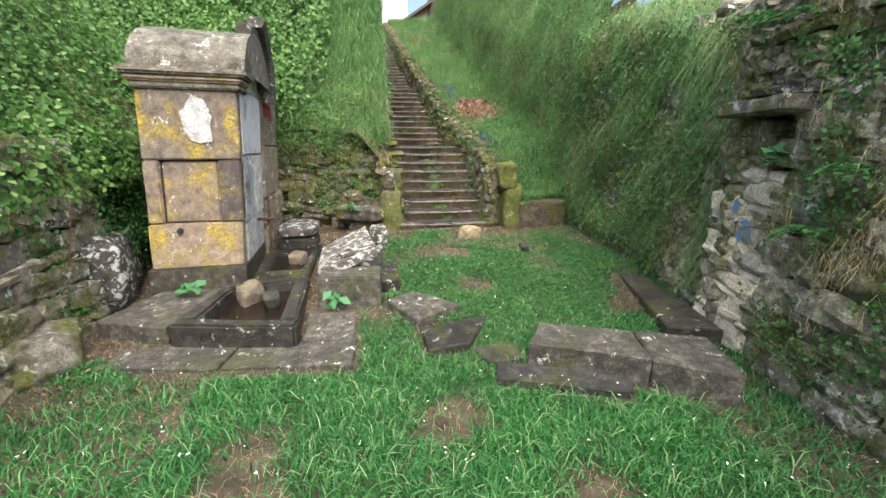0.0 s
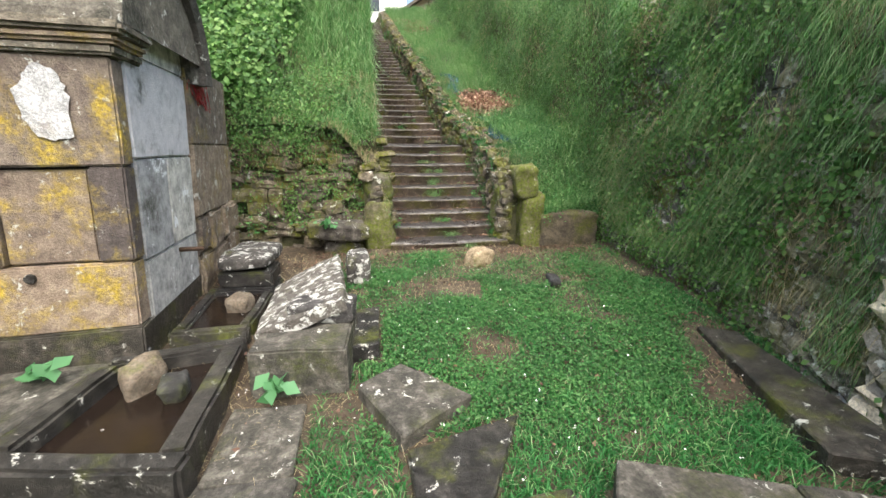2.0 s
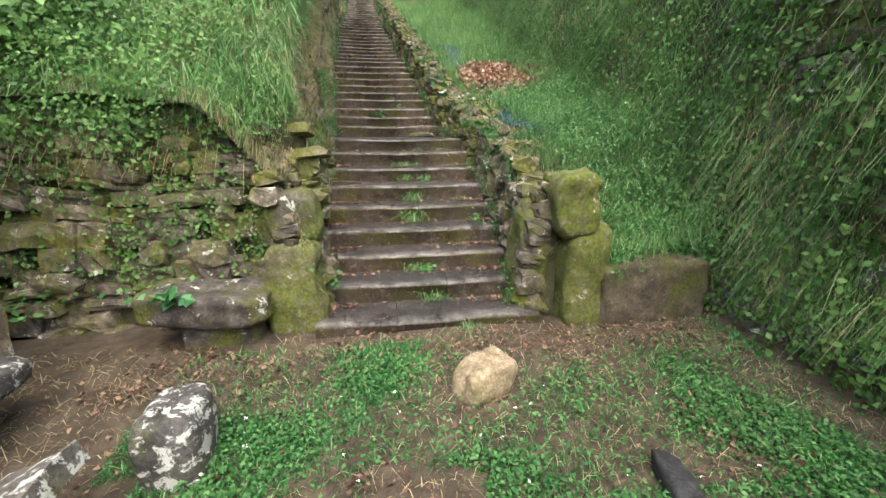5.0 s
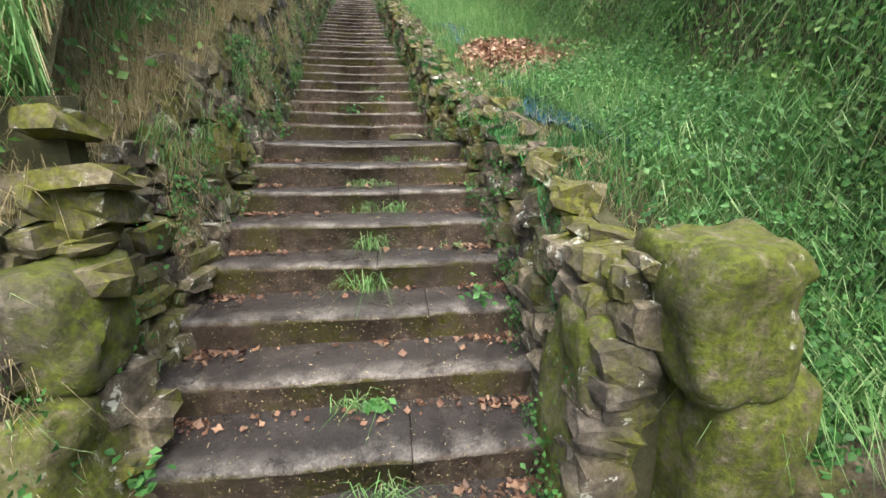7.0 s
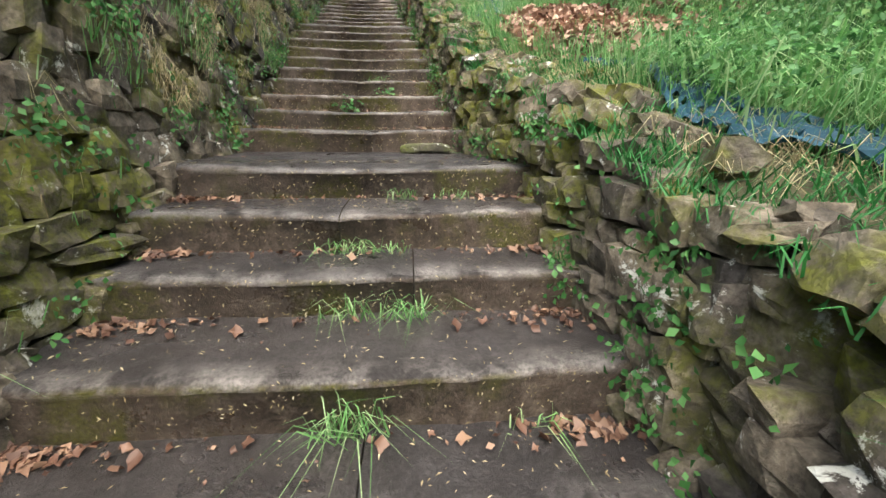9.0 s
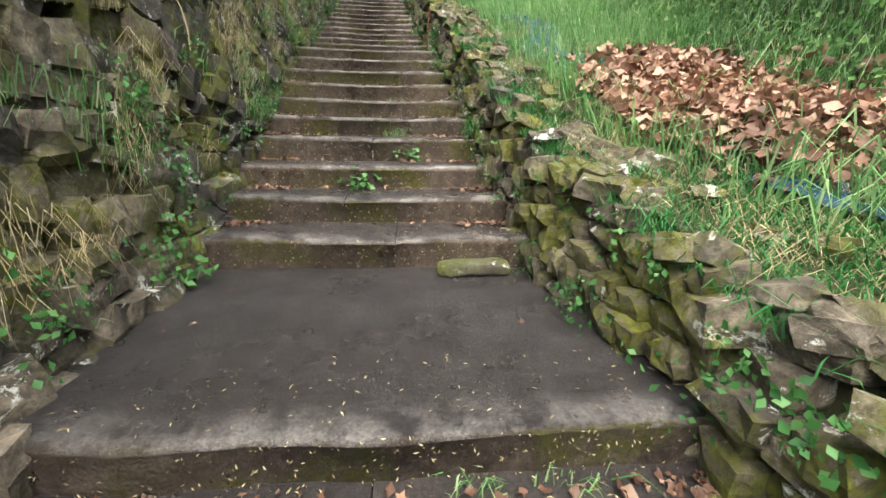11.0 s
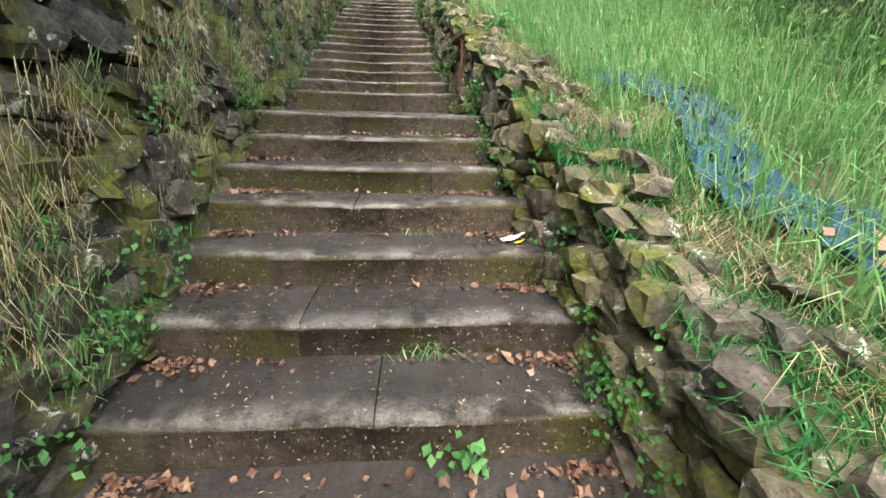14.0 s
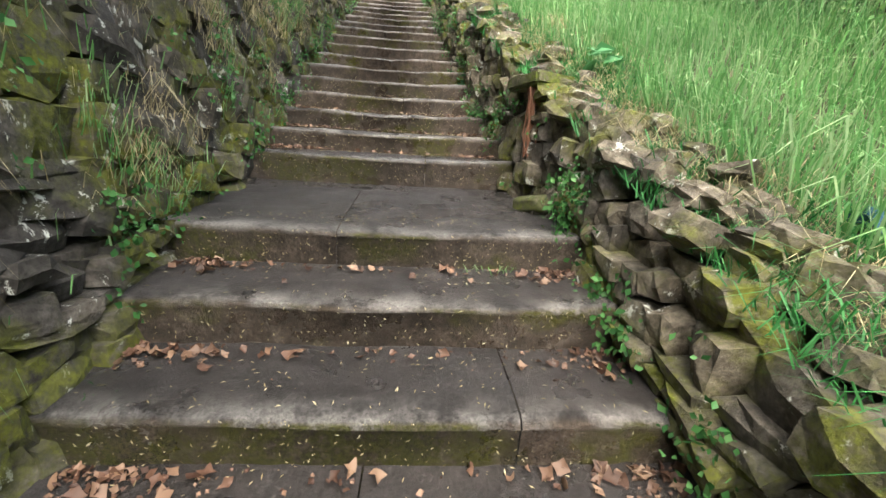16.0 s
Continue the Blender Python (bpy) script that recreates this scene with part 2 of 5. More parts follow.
def rough_block(name, size, material, bevel=0.02, wobble=0.01, cuts=2, seed=0, taper=(1.0, 1.0), shear=(0, 0)):
    """A worn block of stone, centred, resting on z = 0."""
    bm = bmesh.new()
    bmesh.ops.create_cube(bm, size=1.0)
    sx, sy, sz = size
    for v in bm.verts:
        k = v.co.z + 0.5
        v.co = Vector((v.co.x * sx * (1 + (taper[0] - 1) * k) + shear[0] * k, v.co.y * sy * (1 + (taper[1] - 1) * k) + shear[1] * k, k * sz))
    bmesh.ops.bevel(bm, geom=bm.edges[:], offset=bevel, segments=2, affect="EDGES")
    if cuts:
        long_edges = [e for e in bm.edges if e.calc_length() > 0.12]
        bmesh.ops.subdivide_edges(bm, edges=long_edges, cuts=cuts, use_grid_fill=True)
    for v in bm.verts:
        p = v.co * 4.0 + Vector((seed * 3.7, seed * 1.3, 0))
        v.co += noise.noise_vector(p) * wobble + noise.noise_vector(p * 3.1) * wobble * 0.5
    return bm_mesh(name, bm, material)


def stone_mesh(name, seed, material):
    """A field stone of unit size, 48 triangles."""
    bm = bmesh.new()
    bmesh.ops.create_cube(bm, size=1.0)
    bmesh.ops.subdivide_edges(bm, edges=bm.edges[:], cuts=1, use_grid_fill=True)
    r = random.Random(seed)
    for v in bm.verts:
        k = v.co.length / 0.5
        v.co *= 1.0 if k < 1.1 else (0.95 if k < 1.5 else 0.85)
        v.co += Vector((r.uniform(-0.1, 0.1), r.uniform(-0.09, 0.09), r.uniform(-0.1, 0.1)))
    return bm_mesh(name, bm, material)


def worn_block(name, size, material, wobble=0.03, power=6.0, cuts=7, seed=0):
    """A rounded, weather-worn block, centred, resting on z = 0."""
    bm = bmesh.new()
    bmesh.ops.create_cube(bm, size=2.0)
    bmesh.ops.subdivide_edges(bm, edges=bm.edges[:], cuts=cuts, use_grid_fill=True)
    o = Vector((seed * 3.1, seed * 1.7, seed * 0.9))
    for v in bm.verts:
        k = sum(abs(c) ** power for c in v.co) ** (1 / power)
        q = v.co / k
        p = Vector((q.x * size[0] / 2, q.y * size[1] / 2, (q.z + 1) * size[2] / 2))
        n1 = noise.noise_vector(p * 3.0 + o) * wobble + noise.noise_vector(p * 8.0 + o) * wobble * 0.55 + noise.noise_vector(p * 20.0 + o) * wobble * 0.25
        v.co = p + n1
    return bm_mesh(name, bm, material, True)


# ---- plan ----
STEP_Y = [0.000, 0.354, 0.669, 0.970, 1.299, 1.589, 1.947, 2.233, 2.566, 3.706, 4.046, 4.385, 4.745, 5.087, 5.428, 5.769, 6.081, 6.414, 6.769, 7.698, 8.034, 8.378, 8.729, 9.083, 9.440, 9.795, 10.146, 10.492, 10.836]
STEP_Z = [0.194, 0.355, 0.509, 0.671, 0.842, 1.022, 1.182, 1.353, 1.514, 1.720, 1.879, 2.036, 2.215, 2.375, 2.536, 2.711, 2.872, 3.044, 3.209, 3.459, 3.605, 3.756, 3.912, 4.076, 4.240, 4.407, 4.579, 4.751, 4.919]

for k in range(15):
    STEP_Y.append(STEP_Y[-1] + 0.345)
    STEP_Z.append(STEP_Z[-1] + 0.16)
TOP_Y, TOP_Z = STEP_Y[-1], STEP_Z[-1]


def zs(y):
    """Height of the line of the step edges."""
    return float(np.interp(y, [-1.0, 0.0] + STEP_Y[1:] + [40.0], [0.1, 0.15] + STEP_Z[1:] + [TOP_Z + 0.3]))


def xl(y):
    return float(np.interp(y, [0, 2.6, 2.9, 4, 6.8, 10, 12.5, 19], [-0.66, -0.75, -0.83, -0.88, -1.15, -1.28, -1.3, -1.3]))


def xr(y):
    return float(np.interp(y, [0, 1.3, 2.6, 3.4, 4, 6.8, 8.4, 10, 12.5, 19], [0.84, 0.95, 0.87, 0.76, 0.68, 0.44, 0.27, 0.13, -0.08, -0.6]))


def gz(y):
    return float(np.interp(y, [-9, -7, -4, -3, -1.6, 0, 3], [-0.22, -0.2, -0.18, -0.13, 0.03, 0.1, 0.12]))


def nz(x, y, s=1.0, o=0.0):
    return noise.noise(Vector((x * s, y * s, o)))


# top of the low wall on the stairs' eastern side, and of the wall on the western side
def wtop(y):
    return float(np.interp(y, [-0.2, 0.3, 1, 2, 2.5, 3.7, 4.3, 5, 5.9, 7.4, 10, 13, 16, 19], [1.0, 1.12, 1.3, 1.6, 1.79, 2.12, 2.4, 2.7, 3.16, 3.82, 4.98, 6.4, 7.75, 8.1]))


def ltop(y):
    return zs(max(y, 0.3)) + float(np.interp(y, [0, 1.0, 2.0, 3, 5, 8, 20], [0.95, 0.85, 0.8, 1.0, 1.05, 1.0, 0.6]))


def smooth(f):
    f = min(1.0, max(0.0, f))
    return f * f * (3 - 2 * f)


def right_bank(y, s):
    """Point of the bank at station y, s metres out from the stair wall's face."""
    y = max(y, 0.3 if s < 0.45 else 0.12)
    x0, z0 = xr(max(y, 0.0)) + 0.05, wtop(y) - 0.005
    sb = 2.42 - x0
    rise = float(np.interp(s, [0, 0.3, sb - 0.35, sb, sb + 0.1, sb + 0.22, sb + 0.6, sb + 2, sb + 5, sb + 10], [0, 0.08, 0.2, 0.42, 1.2, 2.2, 2.9, 3.4, 4.0, 4.6]))
    z = z0 + rise + 0.05 * min(1, s) * nz(x0 + s, y, 1.7) + 0.12 * min(1, s / 3) * nz(s, y, 0.6, 3)
    low = 0.5 + 0.55 * rise
    return Vector((x0 + s + (0.1 * nz(y, z, 0.9, 5) if s > sb - 0.2 else 0.0), y, low + (z - low) * max(smooth((y - 0.1) / 0.9), smooth((s - sb) / 0.2))))


def cliff_pt(y, h):
    """Point of the overgrown upright face behind the bank, h above the bank."""
    sb = 2.42 - xr(max(y, 0.0)) - 0.05
    return right_bank(y, sb + float(np.interp(h, [0, 0.42, 1.2, 2.2, 2.9], [-0.35, 0, 0.1, 0.22, 0.6])))


def left_bank(y, s):
    x0, z0 = xl(max(y, 0.0)) - 0.15, ltop(y) - 0.05
    rise = float(np.interp(s, [0, 0.15, 0.9, 1.8, 3.0, 6.0, 10.0], [0, 0.08, 1.1, 2.2, 2.8, 3.6, 4.4]))
    z = z0 + rise + 0.1 * min(1, s) * nz(x0 - s, y, 1.7, 5) + 0.3 * min(1, s / 2) * nz(s, y, 0.6, 9)
    return Vector((x0 - s, y, min(z, 1.72 + max(0.0, y - 0.5) * 1.6 + 0.1 * nz(s, y, 1.3, 4))))


def sheet(name, fn, us, vs, material, label, category, kind="structure", flip=False):
    verts = [fn(u, v) for u in us for v in vs]
    nv = len(vs)
    faces = []
    for i in range(len(us) - 1):
        for j in range(nv - 1):
            a = i * nv + j
            f = (a, a + nv, a + nv + 1, a + 1)
            faces.append(f[::-1] if flip else f)
    ob = new(name, mesh_of(name, verts, faces, material, True))
    return tagged(ob, label, category, "", kind)


# forecourt ground: one sheet to the horizon
def ground_pt(u, v):
    return Vector((u, v, gz(v) + 0.025 * nz(u, v, 1.3) + 0.012 * nz(u, v, 4.0)))


gx = [-400, -60, -15] + list(np.arange(-6, 4.01, 0.2)) + [15, 60, 400]
gy = [-400, -60, -20] + list(np.arange(-10, 1.01, 0.2)) + [15, 60, 400]
sheet("ground", ground_pt, gx, gy, M_SOIL, "brown earth of the grassy forecourt", "ground")
bank_y = [0.12] + list(np.arange(0.25, 22.0, 0.25)) + [30.0]
sheet("bank_east", right_bank, bank_y, [0.1, 0.3, 0.6, 0.9, 1.2, 1.35, 1.45, 1.55, 1.65, 1.75, 1.85, 1.95, 2.05, 2.15, 2.3, 2.5, 2.7, 2.9, 3.2, 4, 5, 7, 12], M_BANK, "steep overgrown earth bank beside the stairs", "bank")
sheet("bank_west", left_bank, [0.3] + [y for y in bank_y if y > 0.45], [0, 0.15, 0.4, 0.6, 0.9, 1.2, 1.6, 2.1, 2.7, 3.5, 4.5, 6, 10], M_BANK, "steep overgrown earth bank beside the stairs", "bank", flip=True)


sheet("bank_foot", lambda s_, f: right_bank(0.12, s_) * f + Vector((right_bank(0.12, s_).x, 0.1, 0.0)) * (1 - f), [0.5, 1, 1.3, 1.5, 1.6, 1.7, 1.8, 2, 2.5], [0, 0.3, 0.6, 0.8, 1.0], M_BANK, "overgrown earth foot of the bank", "bank", flip=True)


# forecourt's eastern ivy wall: foot line and profile
EAST = [(-12.0, 1.45), (-7.0, 1.62), (-5.2, 1.85), (-4.45, 2.06), (-3.75, 2.1), (-3.45, 2.22), (-2.2, 2.54), (-0.7, 2.6), (0.3, 2.62)]


def east_x(y):
    return float(np.interp(y, [p[0] for p in EAST], [p[1] for p in EAST]))


def east_wall(y, h):
    x = east_x(y)
    back = 0.02 * h + max(0, h - float(np.interp(y, [-4, -2.7, -1.1], [2.6, 2.8, 3.3]))) * 3.0
    return Vector((x + back + 0.06 * nz(y, h, 2.0, 7), y, gz(y) - 0.1 + h))


EY = list(np.arange(-12, 0.36, 0.2))
sheet("wall_east", east_wall, EY, [0, 0.25, 0.5, 0.8, 1.1, 1.4, 1.7, 2.0, 2.3, 2.6, 2.8, 3.0, 3.2, 3.4, 3.8, 4.5, 6.0], M_BANK, "tall ivy-covered retaining wall of the forecourt", "wall")


# forecourt's western wall with a bank over it
WEST = [(-12.0, -3.9), (-7.0, -3.8), (-4.0, -3.62), (-3.0, -3.7), (-2.5, -3.75), (-1.0, -3.75), (0.0, -3.7)]


def west_x(y):
    return float(np.interp(y, [p[0] for p in WEST], [p[1] for p in WEST]))


def west_wall(y, h):
    back = 0.12 * h + max(0, h - 1.35) * 0.55 + max(0, h - 3.8) * 2.0
    return Vector((west_x(y) - 0.12 - back + 0.06 * nz(y, h, 2.0, 17), y, gz(y) - 0.1 + h))


sheet("wall_west", west_wall, list(np.arange(-12, 0.6, 0.25)), [0, 0.25, 0.5, 0.8, 1.1, 1.35, 1.7, 2.1, 2.6, 3.2, 3.8, 4.5, 5.5, 7.0], M_BANK, "earth bank behind the low dry-stone wall", "bank", flip=True)


# wall and bank behind the fountain
def north_wall(x, h):
    back = 0.08 * h + max(0, h - 1.7) * 0.6 + max(0, h - 4.6) * 2.0
    return Vector((x, 0.28 + 0.17 + back + 0.05 * nz(x, h, 2.0, 27), gz(0) - 0.1 + h))


sheet("wall_north", north_wall, list(np.arange(-9.0, -0.79, 0.2)), [0, 0.25, 0.5, 0.8, 1.0, 1.2, 1.6, 2.0, 2.6, 3.4, 4.0, 4.6, 5.2, 6.0, 7.5], M_BANK, "earth bank behind the dry-stone wall of the fountain yard", "bank", flip=True)

# ---- staircase ----
stairs = thing("staircase", (0, 0, 0), "long straight flight of worn brown stone steps with landings", "stairs", kind="structure")
for k in range(len(STEP_Y)):
    y0, z1 = STEP_Y[k], STEP_Z[k]
    y1 = (STEP_Y[k + 1] if k + 1 < len(STEP_Y) else y0 + 6.0) + 0.06
    z0 = (STEP_Z[k - 1] if k else 0.05) - 0.12
    cut = 0.35 + 0.4 * ((k * 0.618) % 1.0)
    for f0, f1 in (((0.0, cut - 0.0012), (cut + 0.0012, 1.0)) if k % 3 != 2 else ((0.0, 1.0),)):
        n = max(10, int(36 * (f1 - f0)))
        sink = 0.006 * nz(k, f0, 1.7, 8)
        bm = bmesh.new()
        rows = []
        for i in range(n + 1):
            f = f0 + (f1 - f0) * i / n
            a, b_ = xl(y0) - (0.1 if k > 1 else 0.0), xr(y0) + (0.1 if k > 1 else 0.16)
            x = a + (b_ - a) * f
            worn = 0.022 * math.exp(-((f - 0.5) / 0.28) ** 2) - sink + (0.012 if 0 < i < n else 0.02) - 0.012
            w1 = 0.012 * nz(x, k * 3.1, 3.0) + 0.006 * nz(x, k, 11.0)
            w2 = 0.018 * nz(x, k * 1.7, 3.0, 4) + 0.008 * nz(x, k, 14.0, 2) + 0.012 * nz(x, k * 2.3, 1.1, 6)
            prof = [(y0 + 0.012 + w2, z0), (y0 + 0.006 + w2, z1 - 0.045), (y0 + w2 - 0.004, z1 - 0.02 - worn), (y0 + 0.012 + w2, z1 - 0.004 - worn + w1),
                    (y0 + 0.045 + 2.5 * w2, z1 - worn * 0.8 + w1), (y0 + 0.12 + 2.5 * w2, z1 - worn * 0.4 + w1), (y1, z1 + {8: 0.04, 18: 0.075}.get(k, 0.004))]
            rows.append([bm.verts.new((x, py, pz)) for py, pz in prof])
        for i in range(n):
            for j in range(len(rows[0]) - 1):
                bm.faces.new((rows[i][j], rows[i + 1][j], rows[i + 1][j + 1], rows[i][j + 1]))
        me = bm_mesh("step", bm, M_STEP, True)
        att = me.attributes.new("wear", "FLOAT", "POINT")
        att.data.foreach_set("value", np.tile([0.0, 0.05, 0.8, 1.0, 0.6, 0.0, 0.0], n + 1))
        part("step", me, stairs)

# ---- stone walls, laid stone by stone ----
def wall_stones(name, label, line, length, zlow, zhigh, material, seed, near, batter=0.08, hs=(0.045, 0.12), ws=(0.08, 0.26), depth=0.2, gap=0.0, category="wall", keep=1.0, rough=1.0):
    """Dry-stone wall along line(s) -> (x, y, nx, ny), the outward side by (nx, ny). near: the stretch whose stones are parts."""
    r = random.Random(seed)
    root = thing(name, (0, 0, 0), label, category, kind="structure")
    kinds = [stone_mesh("stone", seed * 20 + i, material) for i in range(8)]
    base = []
    for me in kinds:
        co = np.empty(len(me.vertices) * 3)
        me.vertices.foreach_get("co", co)
        base.append((co.reshape(-1, 3), [tuple(p.vertices) for p in me.polygons]))
    zmin = min(zlow(length * i / 40) for i in range(41))
    zmax = max(zhigh(length * i / 40) for i in range(41))
    verts, faces, count, off = [], [], 0, 0
    z = zmin
    while z < zmax:
        h = r.uniform(*hs)
        s = -r.uniform(0, 0.2)
        while s < length:
            w = r.uniform(*ws) * (1.0 if h > 0.07 else 1.2)
            sc = min(max(s + w / 2, 0), length)
            zz = z + h / 2 + r.uniform(-0.02, 0.02)
            s += w
            lo, hi = zlow(sc), zhigh(sc)
            if not (lo - 0.04 < zz < hi + r.uniform(-0.08, 0.05)) or r.random() > keep:
                continue
            x, y, nx, ny = line(sc)
            out = -batter * (zz - lo) - depth / 2 + rough * r.uniform(-0.035, 0.03)
            m = Matrix.Translation((x + nx * out, y + ny * out, zz)) @ Euler((rough * r.uniform(-0.12, 0.12), rough * r.uniform(-0.1, 0.1), math.atan2(ny, nx) + math.pi / 2 + rough * r.uniform(-0.12, 0.12))).to_matrix().to_4x4() @ Matrix.Diagonal((w * 1.12, depth * r.uniform(0.8, 1.1), h * 1.2, 1))
            k = r.randrange(8)
            if near[0] <= sc <= near[1] and count < 300:
                part("stone", kinds[k], root, m=m)
                count += 1
            else:
                co, fs = base[k]
                mm = np.array(m)
                verts.append(co @ mm[:3, :3].T + mm[:3, 3])
                faces += [tuple(i + off for i in f) for f in fs]
                off += len(co)
        z += h * 0.98
    if verts:
        ob = part("stonework", mesh_of("stonework", np.concatenate(verts), faces, material), root)
        ob["kind"] = "stuff"
    return root


def strip(name, line, length, zlow, zhigh, root, back=0.12, batter=0.08, mat=None):
    """Earth core behind the stones, with a top."""
    n = max(4, int(length / 0.2))
    verts, faces = [], []
    for i in range(n + 1):
        s = length * i / n
        x, y, nx, ny = line(s)
        lo, hi = zlow(s) - 0.3, zhigh(s) - 0.03
        for o, zz in ((back, lo), (back + batter * (hi - lo), hi), (back + 0.22, hi + 0.01), (back + 0.22, lo)):
            verts.append((x - nx * o, y - ny * o, zz))
    for i in range(n):
        a = i * 4
        for j in range(4):
            faces.append((a + j, a + (j + 1) % 4, a + 4 + (j + 1) % 4, a + 4 + j))
    faces += [(0, 1, 2, 3), tuple(n * 4 + j for j in (3, 2, 1, 0))]
    part("core", mesh_of(name, verts, faces, mat or M_BANK), root)


def tread(y):
    """Height of the tread or ground under station y."""
    z = 0.1
    for sy, sz in zip(STEP_Y, STEP_Z):
        if y >= sy:
            z = sz
    return z


def l_line(s):
    y = s + 0.25
    return xl(y) + 0.02, y, 1.0, 0.0


def r_line(s):
    y = s + 0.15
    return xr(y) - 0.02, y, -1.0, 0.0


w = wall_stones("wall_stair_west", "mossy dry-stone retaining wall beside the steps", l_line, 15.8, lambda s: zs(s + 0.25) - 0.2, lambda s: ltop(s + 0.25), M_WALLMOSS, 3, (0.0, 3.6), batter=0.15, hs=(0.05, 0.15), ws=(0.08, 0.24), rough=1.5)
strip("core", l_line, 15.8, lambda s: zs(s + 0.25) - 0.2, lambda s: ltop(s + 0.25), w, batter=0.15)
w = wall_stones("wall_stair_east", "low mossy dry-stone wall beside the steps", r_line, 15.8, lambda s: zs(s + 0.15) - 0.2, lambda s: wtop(s + 0.15), M_WALLMOSS, 4, (0.3, 4.5), batter=0.12, hs=(0.05, 0.13), ws=(0.07, 0.19), rough=1.5)
strip("core", r_line, 15.8, lambda s: zs(s + 0.15) - 0.2, lambda s: wtop(s + 0.15), w, batter=0.12)


rc = random.Random(91)
caps = [stone_mesh("cap_stone", 700 + i, M_WALLMOSS) for i in range(8)]
for i in range(150):
    y, o = rc.uniform(0.45, 9.5), rc.uniform(0.02, 0.34)
    sz = (rc.uniform(0.08, 0.18), rc.uniform(0.1, 0.22), rc.uniform(0.04, 0.1))
    q = right_bank(y, o)
    part("cap_stone", caps[i % 8], w, m=Matrix.Translation((q.x, q.y, q.z + sz[2] * 0.05)) @ Euler((0.35 + rc.uniform(-0.2, 0.2), rc.uniform(-0.2, 0.2), rc.uniform(0, 3.1))).to_matrix().to_4x4() @ Matrix.Diagonal((*sz, 1)))


def path_line(pts, side):
    P = [Vector((p[0], p[1], 0)) for p in pts]
    L = [0.0]
    for a, b_ in zip(P, P[1:]):
        L.append(L[-1] + (b_ - a).length)

    def f(s):
        i = 0
        while i < len(P) - 2 and s > L[i + 1]:
            i += 1
        d = (P[i + 1] - P[i]).normalized()
        p = P[i] + d * (s - L[i])
        return p.x, p.y, -d.y * side, d.x * side
    return f, L[-1]


# wall behind the fountain yard
f, L = path_line([(-3.9, 0.28), (-0.72, 0.28)], -1)
w = wall_stones("wall_yard_north", "mossy rubble wall under the overgrown bank", f, L, lambda s: 0.0, lambda s: 1.68 + 0.3 * nz(s, 0, 1.5), M_WALLMOSS, 5, (0.8, 3.1), batter=0.1, hs=(0.05, 0.17), ws=(0.1, 0.36), rough=1.7, keep=0.93)
strip("core", f, L, lambda s: 0.0, lambda s: 1.65, w)
# low western wall
f, L = path_line([(p[1] + 0.14, p[0]) for p in WEST[:5]], -1)
w = wall_stones("wall_yard_west", "rough grey dry-stone wall of large flat stones", f, L, lambda s: -0.25, lambda s: 1.45 + 0.12 * nz(s, 3, 1.2), M_WALL, 6, (6.0, 9.6), batter=0.12, hs=(0.06, 0.2), ws=(0.18, 0.55), depth=0.3)
strip("core", f, L, lambda s: -0.25, lambda s: 1.4, w, back=0.18)
# ruin on the east side, standing in front of the ivy wall
f, L = path_line([(1.22, -12.0), (1.36, -7.0), (1.54, -5.2), (1.72, -4.38)], 1)
w = wall_stones("wall_ruin_east", "ruined rubble wall with moss and ferns", f, L, lambda s: -0.3, lambda s: 2.65 + 0.1 * nz(s, 5, 1.1), M_RUIN, 8, (5.4, 9.0), batter=0.03, hs=(0.06, 0.19), ws=(0.1, 0.38), depth=0.26, rough=0.6)
strip("core", f, L, lambda s: -0.3, lambda s: 2.6, w, back=0.05, batter=0.03)
# blocked doorway: pale mortared filling under a dark niche
f, L = path_line([(1.77, -4.37), (1.86, -3.8)], 1)
w = wall_stones("jamb_pale", "pale mortared stone filling with flecks of blue paint", f, L, lambda s: -0.25, lambda s: 1.3, M_PALE, 9, (0, 1), batter=0.03, hs=(0.07, 0.17), ws=(0.12, 0.4), depth=0.2, rough=0.45)
strip("core", f, L, lambda s: -0.25, lambda s: 1.31, w, back=0.035, batter=0.03, mat=M_PALE)
f, L = path_line([(1.83, -4.05), (1.87, -3.8)], 1)
w = wall_stones("jamb_upper", "brown stones beside the dark niche", f, L, lambda s: 1.31, lambda s: 1.72, M_RUIN, 13, (0, 1), batter=0.03, hs=(0.07, 0.15), ws=(0.12, 0.3), depth=0.22, rough=0.5)
f, L = path_line([(2.0, -4.45), (2.08, -3.8)], 1)
w = wall_stones("niche_back", "brown plastered back of the niche", f, L, lambda s: 1.2, lambda s: 1.8, M_RUIN, 14, (0, 1), batter=0.0, hs=(0.1, 0.2), ws=(0.2, 0.4), depth=0.12, rough=0.4)
f, L = path_line([(1.85, -3.79), (2.06, -3.45), (2.4, -2.25), (2.47, -0.7), (2.5, 0.3)], 1)
w = wall_stones("wall_rubble_east", "rubble retaining wall half hidden by hanging grass", f, L, lambda s: -0.2, lambda s: float(np.interp(s, [0, 1.2, 2.8], [2.65, 2.75, 3.25])) + 0.1 * nz(s, 7, 1.3), M_RUIN, 10, (0, 1.6), batter=0.02, hs=(0.06, 0.16), ws=(0.1, 0.32), depth=0.24, rough=0.8)
f, L = path_line([(1.71, -4.44), (1.87, -3.78)], 1)
w = wall_stones("wall_over_lintel", "mossy rubble above the doorway lintel", f, L, lambda s: 1.84, lambda s: 2.65, M_RUIN, 12, (0, 2), batter=0.03, depth=0.26, rough=0.6)
strip("core", f, L, lambda s: 2.15, lambda s: 2.6, w, back=0.06)
